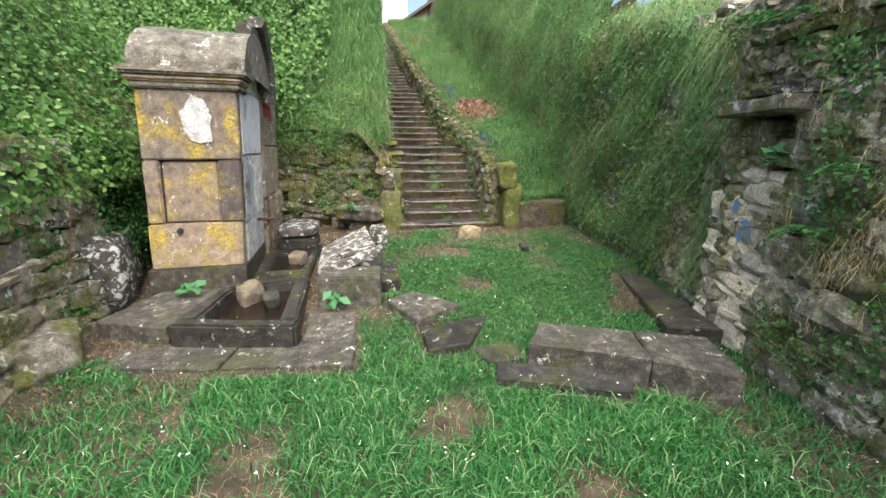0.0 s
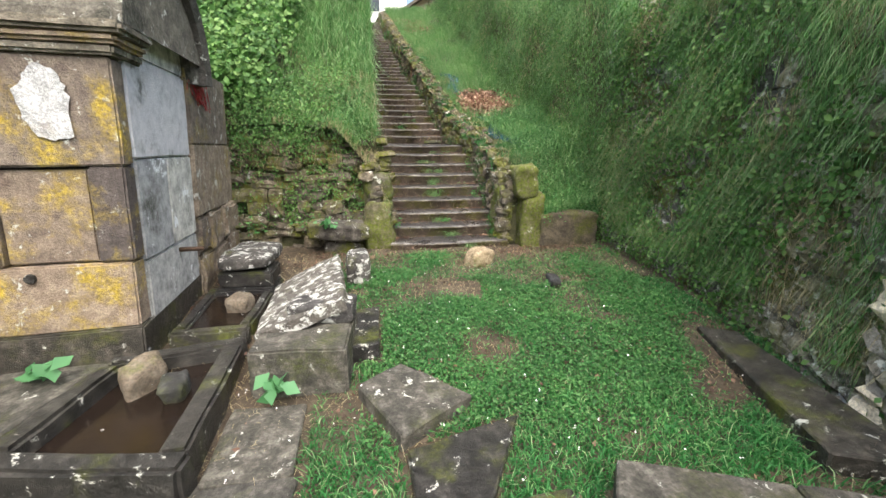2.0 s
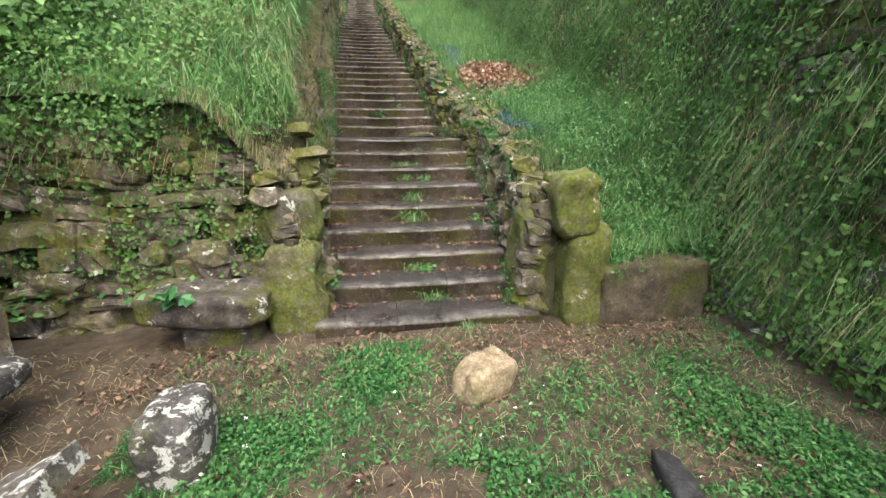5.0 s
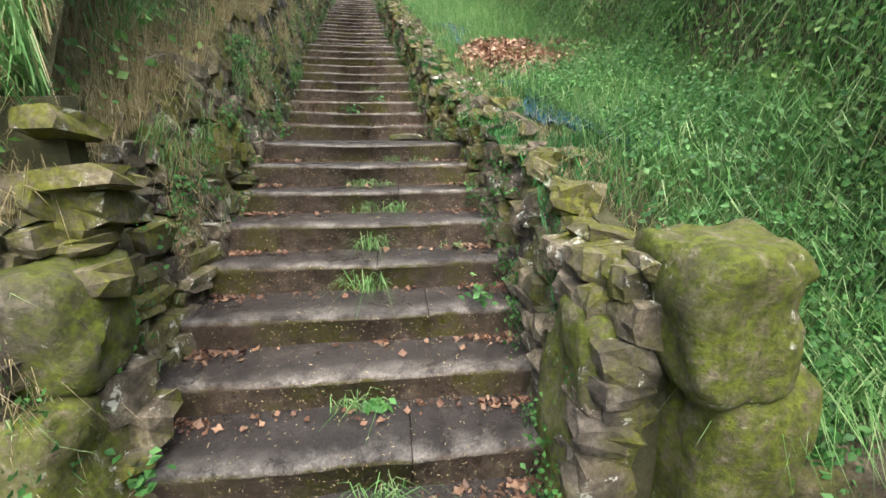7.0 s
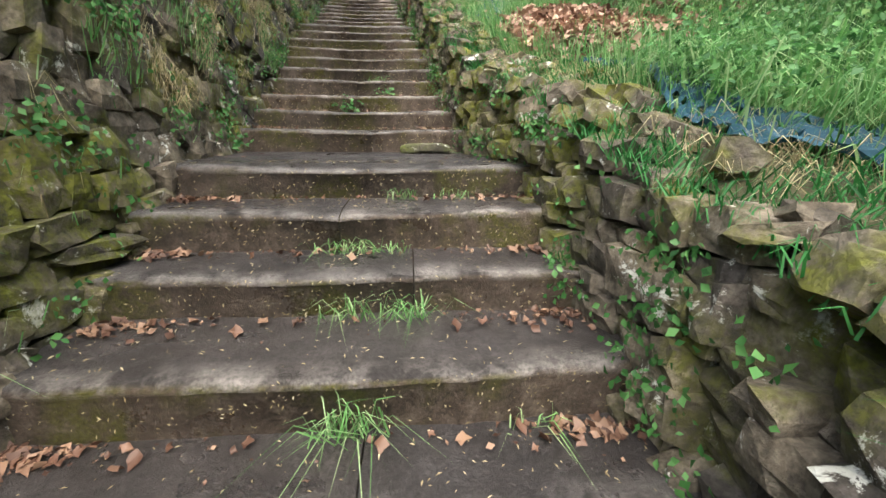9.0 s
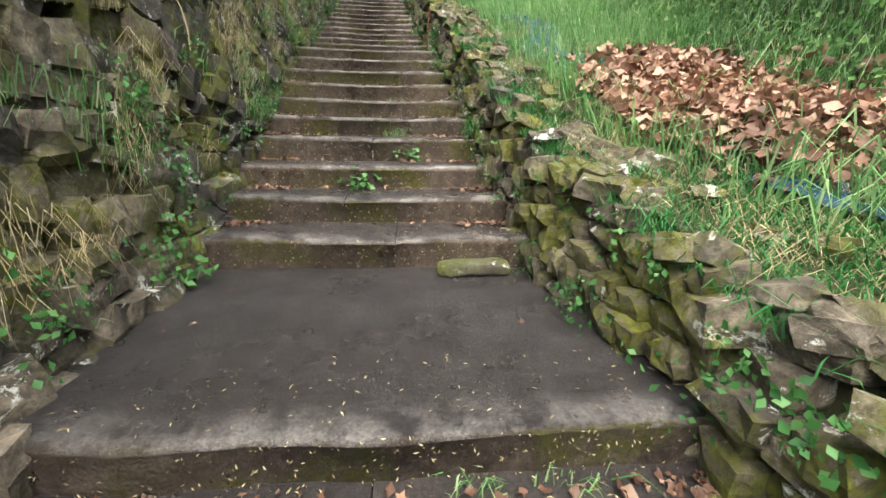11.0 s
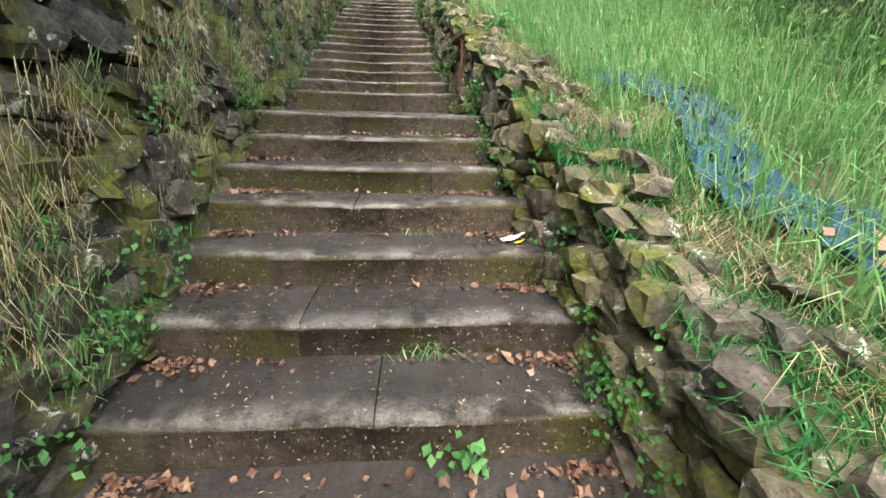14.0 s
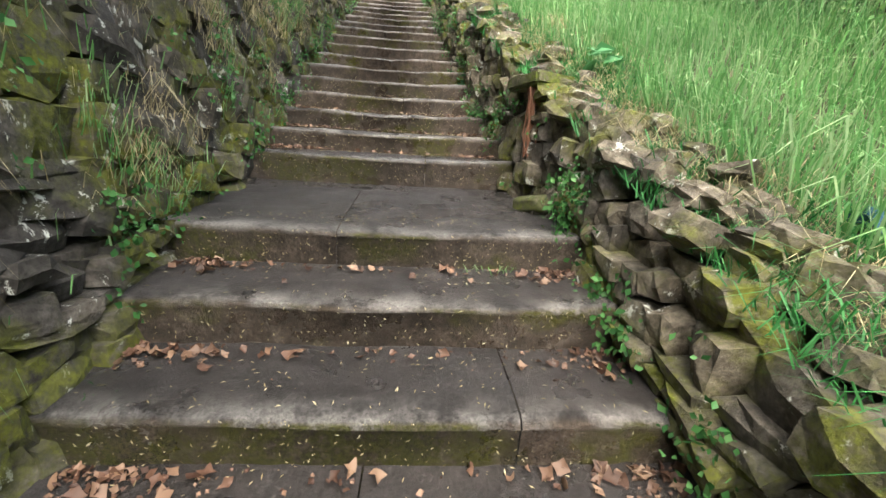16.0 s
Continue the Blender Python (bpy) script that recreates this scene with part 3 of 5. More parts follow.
lint = new("lintel", rough_block("lintel", (0.3, 0.72, 0.11), M_RUIN, 0.015, 0.012, 2, 5))
lint.location, lint.rotation_euler = (1.78, -4.1, 1.7), (0, 0, radians(-13))
tagged(lint, "grey stone lintel over the blocked doorway", "lintel", kind="structure")
for dy, dz, sx, sz in ((-3.95, 1.0, 0.03, 0.06), (-4.08, 0.88, 0.06, 0.025), (-4.04, 0.76, 0.03, 0.04), (-4.12, 0.8, 0.02, 0.05)):
    n = 14
    vv = [(0, 0, 0)] + [(0, math.cos(a) * sx * (1 + 0.5 * nz(a, dz, 2)), math.sin(a) * sz * (1 + 0.5 * nz(a, dy, 2))) for a in np.linspace(0, 2 * math.pi, n, endpoint=False)]
    ob = new("paint_mark", mesh_of("paint_mark", vv, [(0, 1 + i, 1 + (i + 1) % n) for i in range(n)], M_BLUE))
    ob.location, ob.rotation_euler = (1.775 + (dy + 4.37) * 0.16, dy, dz), (0, 0, radians(-9))
    tagged(ob, "faded blue paint mark on the pale jamb", "paint", "paint marks", "structure")

# dark slab at the foot of the eastern bank
b_ = new("kerb_slab", worn_block("kerb_slab", (0.86, 0.22, 0.56), M_MOSSDARK, 0.03, 9.0, 12, 20))
b_.location = (1.88, 0.0, 0.02)
tagged(b_, "dark mossy slab on edge at the foot of the bank", "kerb stone")
# stone bench under the rubble wall
bench = thing("stone_bench", (-1.34, 0.05, 0.0), "low mossy stone bench against the rubble wall", "ledge")
part("bench_base", worn_block("bench_base", (0.5, 0.3, 0.36), M_WALLMOSS, 0.03, 6.0, 9, 52), bench, "", pose(0.06, 0.06, -0.05))
part("bench_top", worn_block("bench_top", (0.78, 0.42, 0.23), M_WALLMOSS, 0.03, 6.0, 10, 53), bench, "mossy flat top stone", pose(0, 0, 0.28, 0, 3, 2))


# ---- gate pillars ----
def pillar(x, y, w_, d_, h, lean, seed, label, caps, back=0.0):
    root = thing("gate_pillar", (x, y, 0.02), label, "pillar", "pillars at the foot of the stairs")
    z = 0.0
    for i, f_ in enumerate(caps):
        hh = h * f_
        part("block", worn_block("block", (w_ * (1 - 0.03 * i), d_ * (1 - 0.03 * i), hh * 1.05), M_PILLAR, 0.05, 6.0, 13, seed + i), root, m=pose(lean * z, back * i, z - 0.012, 0, 0, 2 * (i % 2)))
        z += hh
    return root


pillar(-0.81, 0.28, 0.38, 0.38, 1.1, 0.02, 31, "moss-covered stone gate pillar with lichen on top", (0.64, 0.36), 0.13)
pillar(1.34, 0.1, 0.34, 0.36, 1.2, -0.14, 41, "moss-covered leaning stone gate pillar", (0.66, 0.34))
b_ = new("boulder", worn_block("boulder", (0.24, 0.36, 0.86), M_PILLAR, 0.05, 4.0, 11, 5))
b_.location = (0.98, 0.32, 0.08)
tagged(b_, "upright mossy stone beside the pillar", "boulder")
# ---- fountain ----
fount = thing("wall_fountain", (-2.46, -2.45, 0.0), "old sandstone wall fountain with whitewashed niche and yellow lichen", "fountain", rz=radians(5))
fount.scale = (1.035, 1.0, 1.025)


def fblock(name, x0, x1, y0, y1, z0, z1, mat, label="", seed=0, bev=0.012, wob=0.005, sh=None):
    lean = 0.055 if sh is None else sh
    me = rough_block(name, (x1 - x0, y1 - y0, z1 - z0), mat, bev, wob, 3, seed, shear=(lean * (z1 - z0), 0))
    return part(name, me, fount, label, pose((x0 + x1) / 2 + lean * z0, (y0 + y1) / 2, z0))


fblock("plinth", -0.86, 0.0, -0.03, 1.3, -0.12, 0.26, M_DARK, "dark damp plinth course", 1)
fblock("base_block", -0.83, -0.02, 0, 0.16, 0.255, 0.70, M_FOUNT, "yellow-stained sandstone block with a round hole", 2)
fblock("side_block", -0.82, -0.685, 0, 1.2, 0.705, 1.30, M_FOUNT, "", 3)
fblock("side_block", -0.2, -0.005, 0, 0.14, 0.705, 1.30, M_FOUNT, "", 4)
fblock("sunk_panel", -0.675, -0.207, 0.03, 1.2, 0.71, 1.285, M_FOUNT, "violet-grey recessed sandstone panel", 5)
fblock("upper_block", -0.82, -0.005, 0, 0.14, 1.305, 1.92, M_FOUNT, "ochre upper block with a whitewash patch", 6)
fblock("core", -0.8, -0.05, 0.15, 1.5, 0.0, 2.2, M_FROOF, "", 7)
# facade panels on the trough side
fblock("facade_panel", -0.1, -0.004, 0.165, 1.2, 0.2, 0.66, M_GREYWASH, "damp grey lower facade stone with worn wash", 8)
fblock("facade_panel", -0.1, 0.0, 0.145, 0.66, 0.665, 1.34, M_GREYWASH, "blue-grey panel with flaking white patches", 9)
fblock("facade_panel", -0.1, 0.0, 0.664, 1.2, 0.665, 1.34, M_GREYWASH, "blue-grey panel with flaking white patches", 17)
fblock("facade_panel", -0.1, 0.003, 0.145, 1.2, 1.345, 1.98, M_WHITE, "pale blue-grey whitewashed panel", 10)
fblock("tympanum", -0.14, -0.01, 0.14, 1.25, 1.985, 2.26, M_GREYWASH, "streaked grey tympanum stone", 11)
fblock("tympanum", -0.14, -0.012, 0.42, 1.1, 2.262, 2.44, M_GREYWASH, "streaked grey tympanum stone", 18)
fblock("pier", -0.3, 0.03, 1.205, 2.5, 0.8, 1.44, M_PIER, "brown-grey pier stone with pale lichen spots", 12)
fblock("pier", -0.3, 0.025, 1.205, 2.45, 1.445, 2.12, M_PIER, "brown-grey pier stone with pale lichen spots", 13)
for i, (y0, y1, z0, z1) in enumerate(((1.2, 1.62, 0.0, 0.42), (1.63, 2.1, 0.0, 0.38), (2.1, 2.55, 0.0, 0.45), (1.2, 1.5, 0.43, 0.79), (1.51, 1.95, 0.4, 0.79), (1.96, 2.5, 0.46, 0.79))):
    fblock("footing_stone", -0.3, 0.03 + 0.02 * (i % 3), y0, y1, z0, z1, M_PIER, "", 30 + i, 0.03, 0.03)
# cornice: three stepped courses over the front, with a return
fblock("cornice", -0.85, 0.03, -0.035, 0.35, 1.925, 1.985, M_FROOF, "", 14, 0.015)
fblock("cornice", -0.88, 0.06, -0.065, 0.35, 1.98, 2.04, M_FOUNT, "yellow lichen-stained moulding", 15, 0.02)
fblock("cornice", -0.92, 0.1, -0.1, 0.35, 2.035, 2.1, M_FROOF, "", 16, 0.02)
# barrel roof, axis across the facade
bm = bmesh.new()
rows = []
for i in range(13):
    a = math.pi * 0.5 * i / 12
    rows.append([])
    for j in range(7):
        x = -0.86 + 0.94 * j / 6
        y, z = 0.0 + 0.75 * (1 - math.cos(a)), 2.1 + 0.46 * math.sin(a)
        rows[-1].append(bm.verts.new((x + 0.055 * z + 0.01 * nz(x, z, 5), y + 0.012 * nz(x, y, 4, 3), z + 0.012 * nz(x, y, 5))))
rows.append([bm.verts.new((v.co.x, 1.5, 2.5)) for v in rows[-1]])
rows.append([bm.verts.new((v.co.x, 1.5, 2.1)) for v in rows[-1]])
for i in range(len(rows) - 1):
    for j in range(6):
        bm.faces.new((rows[i][j], rows[i][j + 1], rows[i + 1][j + 1], rows[i + 1][j]))
for j in (0, 6):
    bm.faces.new([r_[j] for r_ in rows])
part("roof", bm_mesh("roof", bm, M_FROOF, False), fount, "grey curved stone roof with dark lichen and moss")


def arc_bar(name, mat, r_in, r_out, cx, cy, cz, x0, x1, a0, a1, label=""):
    bm = bmesh.new()
    rings = []
    for i in range(15):
        a = a0 + (a1 - a0) * i / 14
        ring = []
        for rr, xx in ((r_in, x0), (r_out, x0), (r_out, x1), (r_out - 0.03, x1 + 0.03), (r_in + 0.03, x1 + 0.015), (r_in, x1)):
            z = cz + rr * math.sin(a)
            ring.append(bm.verts.new((cx + xx + 0.055 * z, cy + rr * math.cos(a), z)))
        rings.append(ring)
    for p, q in zip(rings, rings[1:]):
        for j in range(6):
            bm.faces.new((p[j], p[(j + 1) % 6], q[(j + 1) % 6], q[j]))
    bm.faces.new(rings[0])
    bm.faces.new(rings[-1][::-1])
    part(name, bm_mesh(name, bm, mat), fount, label)


arc_bar("archivolt", M_FROOF, 0.58, 0.7, -0.06, 0.64, 1.95, 0.0, 0.12, 0.0, 1.9, "grey moulded stone arch over the niche")
arc_bar("archivolt", M_FROOF, 0.7, 0.8, -0.06, 0.64, 1.95, 0.06, 0.2, 0.0, 1.5, "outer moulding of the arch")
# whitewash patch, hole, spout
n = 40
vv = [(0, 0, 0)] + [((0.13 + 0.06 * nz(math.cos(a), math.sin(a), 1.7) + 0.035 * nz(math.cos(a), math.sin(a), 5)) * math.cos(a), 0, (0.21 + 0.05 * nz(math.cos(a), math.sin(a), 2.0, 4)) * math.sin(a)) for a in np.linspace(0, 2 * math.pi, n, endpoint=False)]
M_PATCH = stone_mat("flaking_whitewash", (0.3, 0.29, 0.29), (0.5, 0.5, 0.5), (0.68, 0.68, 0.68), moss=0.3, pieces=False, moss_col=(0.3, 0.25, 0.2))
part("whitewash_patch", mesh_of("patch", vv, [(0, 1 + i, 1 + (i + 1) % n) for i in range(n)], M_PATCH), fount, "flaking white paint patch", pose(-0.24, -0.012, 1.66))
bm = bmesh.new()
bmesh.ops.create_cone(bm, cap_ends=True, segments=16, radius1=0.032, radius2=0.028, depth=0.02)
part("hole", bm_mesh("hole", bm, M_DARK), fount, "dark round drain hole", pose(-0.53, -0.008, 0.63, 90))
bm = bmesh.new()
bmesh.ops.create_cone(bm, cap_ends=True, segments=14, radius1=0.02, radius2=0.018, depth=0.22)
part("spout", bm_mesh("spout", bm, M_IRON, True), fount, "rusty iron water spout", pose(0.1, 0.75, 0.6, 0, 90, 0))


def flat_slab(name, corners, z_top, thick, mat, label, category, group="", seed=0, tilt=0.0, kind=""):
    """A stone slab over a quad of plan corners."""
    c = sum((Vector((x, y, 0)) for x, y in corners), Vector()) / 4
    bm = bmesh.new()
    top = [bm.verts.new((x - c.x, y - c.y, thick + tilt * (x - c.x))) for x, y in corners]
    bot = [bm.verts.new((x - c.x, y - c.y, tilt * (x - c.x))) for x, y in corners]
    bm.faces.new(top)
    bm.faces.new(bot[::-1])
    for i in range(4):
        bm.faces.new((top[i], bot[i], bot[(i + 1) % 4], top[(i + 1) % 4]))
    bmesh.ops.recalc_face_normals(bm, faces=bm.faces)
    bmesh.ops.bevel(bm, geom=bm.edges[:], offset=min(0.012, thick * 0.2), segments=1, affect="EDGES")
    bmesh.ops.subdivide_edges(bm, edges=[e for e in bm.edges if e.calc_length() > 0.12], cuts=4, use_grid_fill=True)
    for v in bm.verts:
        p = v.co * 3.0 + Vector((seed * 2.3, seed, 0))
        v.co += noise.noise_vector(p) * 0.012 + noise.noise_vector(p * 4) * 0.006
    ob = new(name, bm_mesh(name, bm, mat))
    ob.location = (c.x, c.y, z_top - thick)
    return tagged(ob, label, category, group, kind)


# ---- paving, troughs and fallen slabs ----
flat_slab("paving_slab", [(-3.46, -3.2), (-2.82, -3.42), (-2.66, -2.5), (-3.2, -2.35)], 0.03, 0.2, M_SLAB, "long grey paving slab beside the trough", "paving slab", "yard paving", 1)
flat_slab("paving_slab", [(-3.2, -3.72), (-2.3, -3.86), (-2.25, -3.5), (-3.1, -3.35)], -0.13, 0.12, M_SLAB, "worn grey paving slab scattered with straw", "paving slab", "yard paving", 2)
flat_slab("paving_slab", [(-2.28, -3.86), (-1.31, -3.98), (-1.28, -3.55), (-2.22, -3.5)], -0.13, 0.12, M_SLAB, "worn grey paving slab scattered with straw", "paving slab", "yard paving", 3)
flat_slab("paving_slab", [(-1.74, -3.56), (-1.3, -3.54), (-1.33, -2.98), (-1.76, -2.95)], -0.11, 0.12, M_SLAB, "mossy grey paving slab beside the trough", "paving slab", "yard paving", 4)
flat_slab("paving_slab", [(-1.29, -2.6), (-0.86, -2.55), (-0.86, -1.85), (-1.25, -1.9)], 0.05, 0.14, M_DARK, "dark flat stone in the grass", "paving slab", "yard paving", 5)
flat_slab("fallen_slab", [(-1.01, -2.93), (-0.76, -3.46), (-0.3, -3.15), (-0.71, -2.7)], -0.04, 0.14, M_SLAB, "brown-grey slab sunk in the grass", "stone slab", "slabs in the grass", 6)
flat_slab("fallen_slab", [(-0.74, -3.5), (-0.72, -3.92), (-0.36, -3.84), (-0.05, -3.3)], -0.1, 0.1, M_DARK, "dark slate slab sunk in the grass", "stone slab", "slabs in the grass", 7)
flat_slab("fallen_slab", [(-0.34, -3.86), (-0.28, -4.12), (0.0, -4.1), (0.04, -3.84)], -0.13, 0.1, M_DARK, "small dark slab beside the coping", "stone slab", "slabs in the grass", 8)
flat_slab("coping_slab", [(0.0, -4.2), (0.74, -4.58), (0.88, -4.14), (0.22, -3.88)], 0.05, 0.25, M_SLAB, "grey coping slab with white lichen", "stone slab", "coping slabs", 9)
flat_slab("coping_slab", [(0.75, -4.59), (1.2, -4.86), (1.4, -4.32), (0.89, -4.145)], 0.05, 0.25, M_SLAB, "grey coping slab with white lichen", "stone slab", "coping slabs", 10)
flat_slab("fallen_slab", [(-0.3, -4.36), (0.56, -4.68), (0.68, -4.46), (-0.23, -4.16)], -0.11, 0.1, M_SLAB, "weathered kerb slab lying in the grass", "stone slab", "slabs in the grass", 11)
flat_slab("edging_slab", [(1.38, -3.95), (1.8, -4.1), (2.13, -2.68), (1.86, -2.54)], -0.04, 0.14, M_DARK, "dark edging slab along the wall", "stone slab", "", 12)


def trough(name, corners, z_top, wall, depth, mat, label):
    root = thing(name, (0, 0, 0), label, "trough")
    cs = [Vector((x, y, 0)) for x, y in corners]
    c = sum(cs, Vector()) / 4
    for i in range(4):
        a, b_ = cs[i], cs[(i + 1) % 4]
        d = (b_ - a)
        nin = Vector((-d.y, d.x, 0)).normalized()
        if nin.dot(c - a) < 0:
            nin = -nin
        mid = (a + b_) / 2 + nin * wall / 2
        ln = d.length - (0 if i % 2 == 0 else 2 * wall - 0.01)
        part("rim", rough_block("rim", (ln, wall, depth), mat, 0.022, 0.014, 3, i + 60), root, m=pose(mid.x, mid.y, z_top - depth - 0.002 * (i % 2), 0, 0, math.degrees(math.atan2(d.y, d.x))))
    part("floor", mesh_of("floor", [(p.x, p.y, z_top - depth + 0.06) for p in cs], [(0, 1, 2, 3)], M_DARK), root)
    return root


trough("stone_trough", [(-2.77, -3.48), (-1.77, -3.64), (-1.85, -2.28), (-2.67, -2.45)], 0.06, 0.14, 0.4, M_DARK, "open stone trough with dark stagnant water")
trough("stone_trough", [(-2.42, -2.27), (-1.86, -2.24), (-1.86, -1.2), (-2.5, -1.2)], 0.1, 0.1, 0.3, M_DARK, "dark wet stone trough under the spout")
for nm, q, z in (("front", [(-2.66, -3.38), (-1.86, -3.5), (-1.93, -2.4), (-2.58, -2.52)], -0.05), ("back", [(-2.36, -2.2), (-1.93, -2.18), (-1.93, -1.26), (-2.42, -1.26)], 0.068)):
    ob = new("water", mesh_of("water", [(x, y, z) for x, y in q], [(0, 1, 2, 3)], M_WATER))
    tagged(ob, "shallow dark water over brown mud", "water", "", "structure")
for x, y, z, sz, mt, sd in ((-2.35, -2.72, -0.12, (0.24, 0.2, 0.24), M_BOULDER, 1), (-2.13, -2.85, -0.1, (0.24, 0.15, 0.17), M_SLAB, 2), (-2.05, -1.75, 0.0, (0.2, 0.17, 0.18), M_BOULDER, 3),
                            (0.38, -0.72, 0.05, (0.32, 0.24, 0.2), M_BOULDER, 4), (1.0, -1.5, 0.03, (0.34, 0.12, 0.09), M_SLAB, 5), (-3.62, -3.6, -0.2, (0.6, 0.5, 0.3), M_WALL, 6), (0.45, 3.62, 1.54, (0.36, 0.13, 0.07), M_PILLAR, 7), (0.38, 7.2, 3.22, (0.2, 0.14, 0.09), M_PILLAR, 9)):
    ob = new("loose_stone", worn_block("loose_stone", sz, mt, min(sz) * 0.28, 4.5, 8, sd))
    ob.location, ob.rotation_euler = (x, y, z), (0, 0, sd * 0.9)
    tagged(ob, "buff rounded loose stone lying on the ground" if mt is M_BOULDER else "grey weathered loose stone", "stone", "loose stones")
# stepped ledge at the back of the trough
led = thing("stone_ledge", (-2.15, -1.05, 0), "stepped dark stone ledge with a white-crusted edge", "ledge")
part("ledge_stone", rough_block("ledge_stone", (0.56, 0.4, 0.14), M_DARK, 0.02, 0.015, 2, 71), led, m=pose(0.02, -0.15, -0.02))
part("ledge_stone", rough_block("ledge_stone", (0.5, 0.4, 0.16), M_DARK, 0.02, 0.015, 2, 72), led, m=pose(0.02, -0.08, 0.115))
part("ledge_stone", worn_block("ledge_stone", (0.5, 0.75, 0.14), M_LICHEN, 0.025, 6.0, 9, 73), led, "flat top stone with white lichen", pose(0.0, 0.1, 0.29))
# pedestal, wedge and leaning slab
ped = new("pedestal_block", rough_block("pedestal_block", (0.62, 0.75, 0.34), M_SLAB, 0.015, 0.012, 3, 81))
ped.location, ped.rotation_euler = (-1.36, -2.5, -0.14), (0, 0, radians(-3))
tagged(ped, "sandstone pedestal block beside the trough", "stone block")
wedge = new("wedge_stone", worn_block("wedge_stone", (0.5, 0.3, 0.17), M_LICHEN, 0.03, 7.0, 9, 12))
wedge.location = (-1.27, -2.36, 0.18)
tagged(wedge, "rough lichened stone propping the slab", "stone")


def plate(name, quad, thick, mat, label, category, seed=0):
    """A slab with its upper face on four given corners."""
    a, b_, c, d = [Vector(q) for q in quad]
    nrm = ((b_ - a).cross(d - a)).normalized()
    if nrm.z < 0:
        nrm = -nrm
    o = (a + b_ + c + d) / 4
    n = 10
    bm = bmesh.new()
    g = []
    for lay in (0, 1):
        grid = []
        for i in range(n + 1):
            row = []
            for j in range(n + 1):
                u, v = i / n, j / n
                p = a * (1 - u) * (1 - v) + b_ * u * (1 - v) + c * u * v + d * (1 - u) * v
                edge = max(abs(u - 0.5), abs(v - 0.5)) > 0.49
                p = p + noise.noise_vector(p * 5) * 0.012 + (noise.noise_vector(p * 9) * 0.02 if edge else Vector())
                row.append(bm.verts.new(p - o - nrm * (thick * lay) - (nrm * 0.012 if edge and not lay else Vector())))
            grid.append(row)
        g.append(grid)
    for lay in (0, 1):
        for i in range(n):
            for j in range(n):
                bm.faces.new((g[lay][i][j], g[lay][i + 1][j], g[lay][i + 1][j + 1], g[lay][i][j + 1]))
    ring = [(i, 0) for i in range(n)] + [(n, j) for j in range(n)] + [(n - i, n) for i in range(n)] + [(0, n - j) for j in range(n)]
    for k in range(len(ring)):
        p, q = ring[k], ring[(k + 1) % len(ring)]
        bm.faces.new((g[0][p[0]][p[1]], g[0][q[0]][q[1]], g[1][q[0]][q[1]], g[1][p[0]][p[1]]))
    ob = new(name, bm_mesh(name, bm, mat))
    ob.location = o
    return tagged(ob, label, category)


plate("leaning_slab", [(-1.72, -2.6, 0.2), (-1.1, -2.52, 0.41), (-1.24, -1.32, 0.45), (-1.8, -1.55, 0.2)], 0.1, M_LICHEN, "tilted dark slab covered with white lichen spots", "stone slab")
b_ = new("upright_stone", worn_block("upright_stone", (0.24, 0.3, 0.42), M_LICHEN, 0.025, 6.0, 8, 91))
b_.location = (-1.06, -1.06, -0.04)
tagged(b_, "upright lichen-spotted stone behind the slab", "stone block")
b_ = new("rock_face", worn_block("rock_face", (0.45, 0.95, 0.75), M_LICHEN, 0.06, 5.0, 12, 21))
b_.location, b_.rotation_euler = (-3.82, -2.35, -0.15), (0, 0, 0.35)
tagged(b_, "large dark boulder with pale lichen beside the fountain", "boulder")


# ---- plants ----
def link_soup(name, verts, faces, material, label, category, kind="stuff", group=""):
    me = bpy.data.meshes.new(name)
    nv, nf = len(verts), len(faces)
    me.vertices.add(nv)
    me.vertices.foreach_set("co", np.asarray(verts, np.float32).ravel())
    k = faces.shape[1]
    me.loops.add(nf * k)
    me.loops.foreach_set("vertex_index", faces.astype(np.int32).ravel())
    me.polygons.add(nf)
    me.polygons.foreach_set("loop_start", np.arange(0, nf * k, k, dtype=np.int32))
    me.update(calc_edges=True)
    me.materials.append(material)
    ob = new(name, me)
    return tagged(ob, label, category, group, kind)


def blade_soup(p, h, w, lean, droop, g, lean_dir=None):
    """Grass blades at points p: three triangles each, bending over."""
    n = len(p)
    a = g.uniform(0, 2 * np.pi, n)
    side = np.stack([np.cos(a), np.sin(a), np.zeros(n)], 1)
    d = g.uniform(0, 2 * np.pi, n)
    bend = np.stack([np.cos(d), np.sin(d), np.zeros(n)], 1)
    if lean_dir is not None:
        bend = bend * 0.45 + np.asarray(lean_dir)
    ln = lean * g.uniform(0.3, 1.3, n)[:, None]
    up = np.array([0, 0, 1.0])
    mid = p + (up * 0.6 + bend * ln * 0.5) * h[:, None]
    tip = p + (up * (1.0 - droop * ln) + bend * ln * 1.5) * h[:, None]
    ww = w[:, None] / 2
    v = np.stack([p - side * ww, p + side * ww, mid - side * ww * 0.8, mid + side * ww * 0.8, tip], 1).reshape(-1, 3)
    o = (np.arange(n) * 5)[:, None]
    f = np.concatenate([o + np.array([[0, 1, 3]]), o + np.array([[0, 3, 2]]), o + np.array([[2, 3, 4]])])
    return v, f


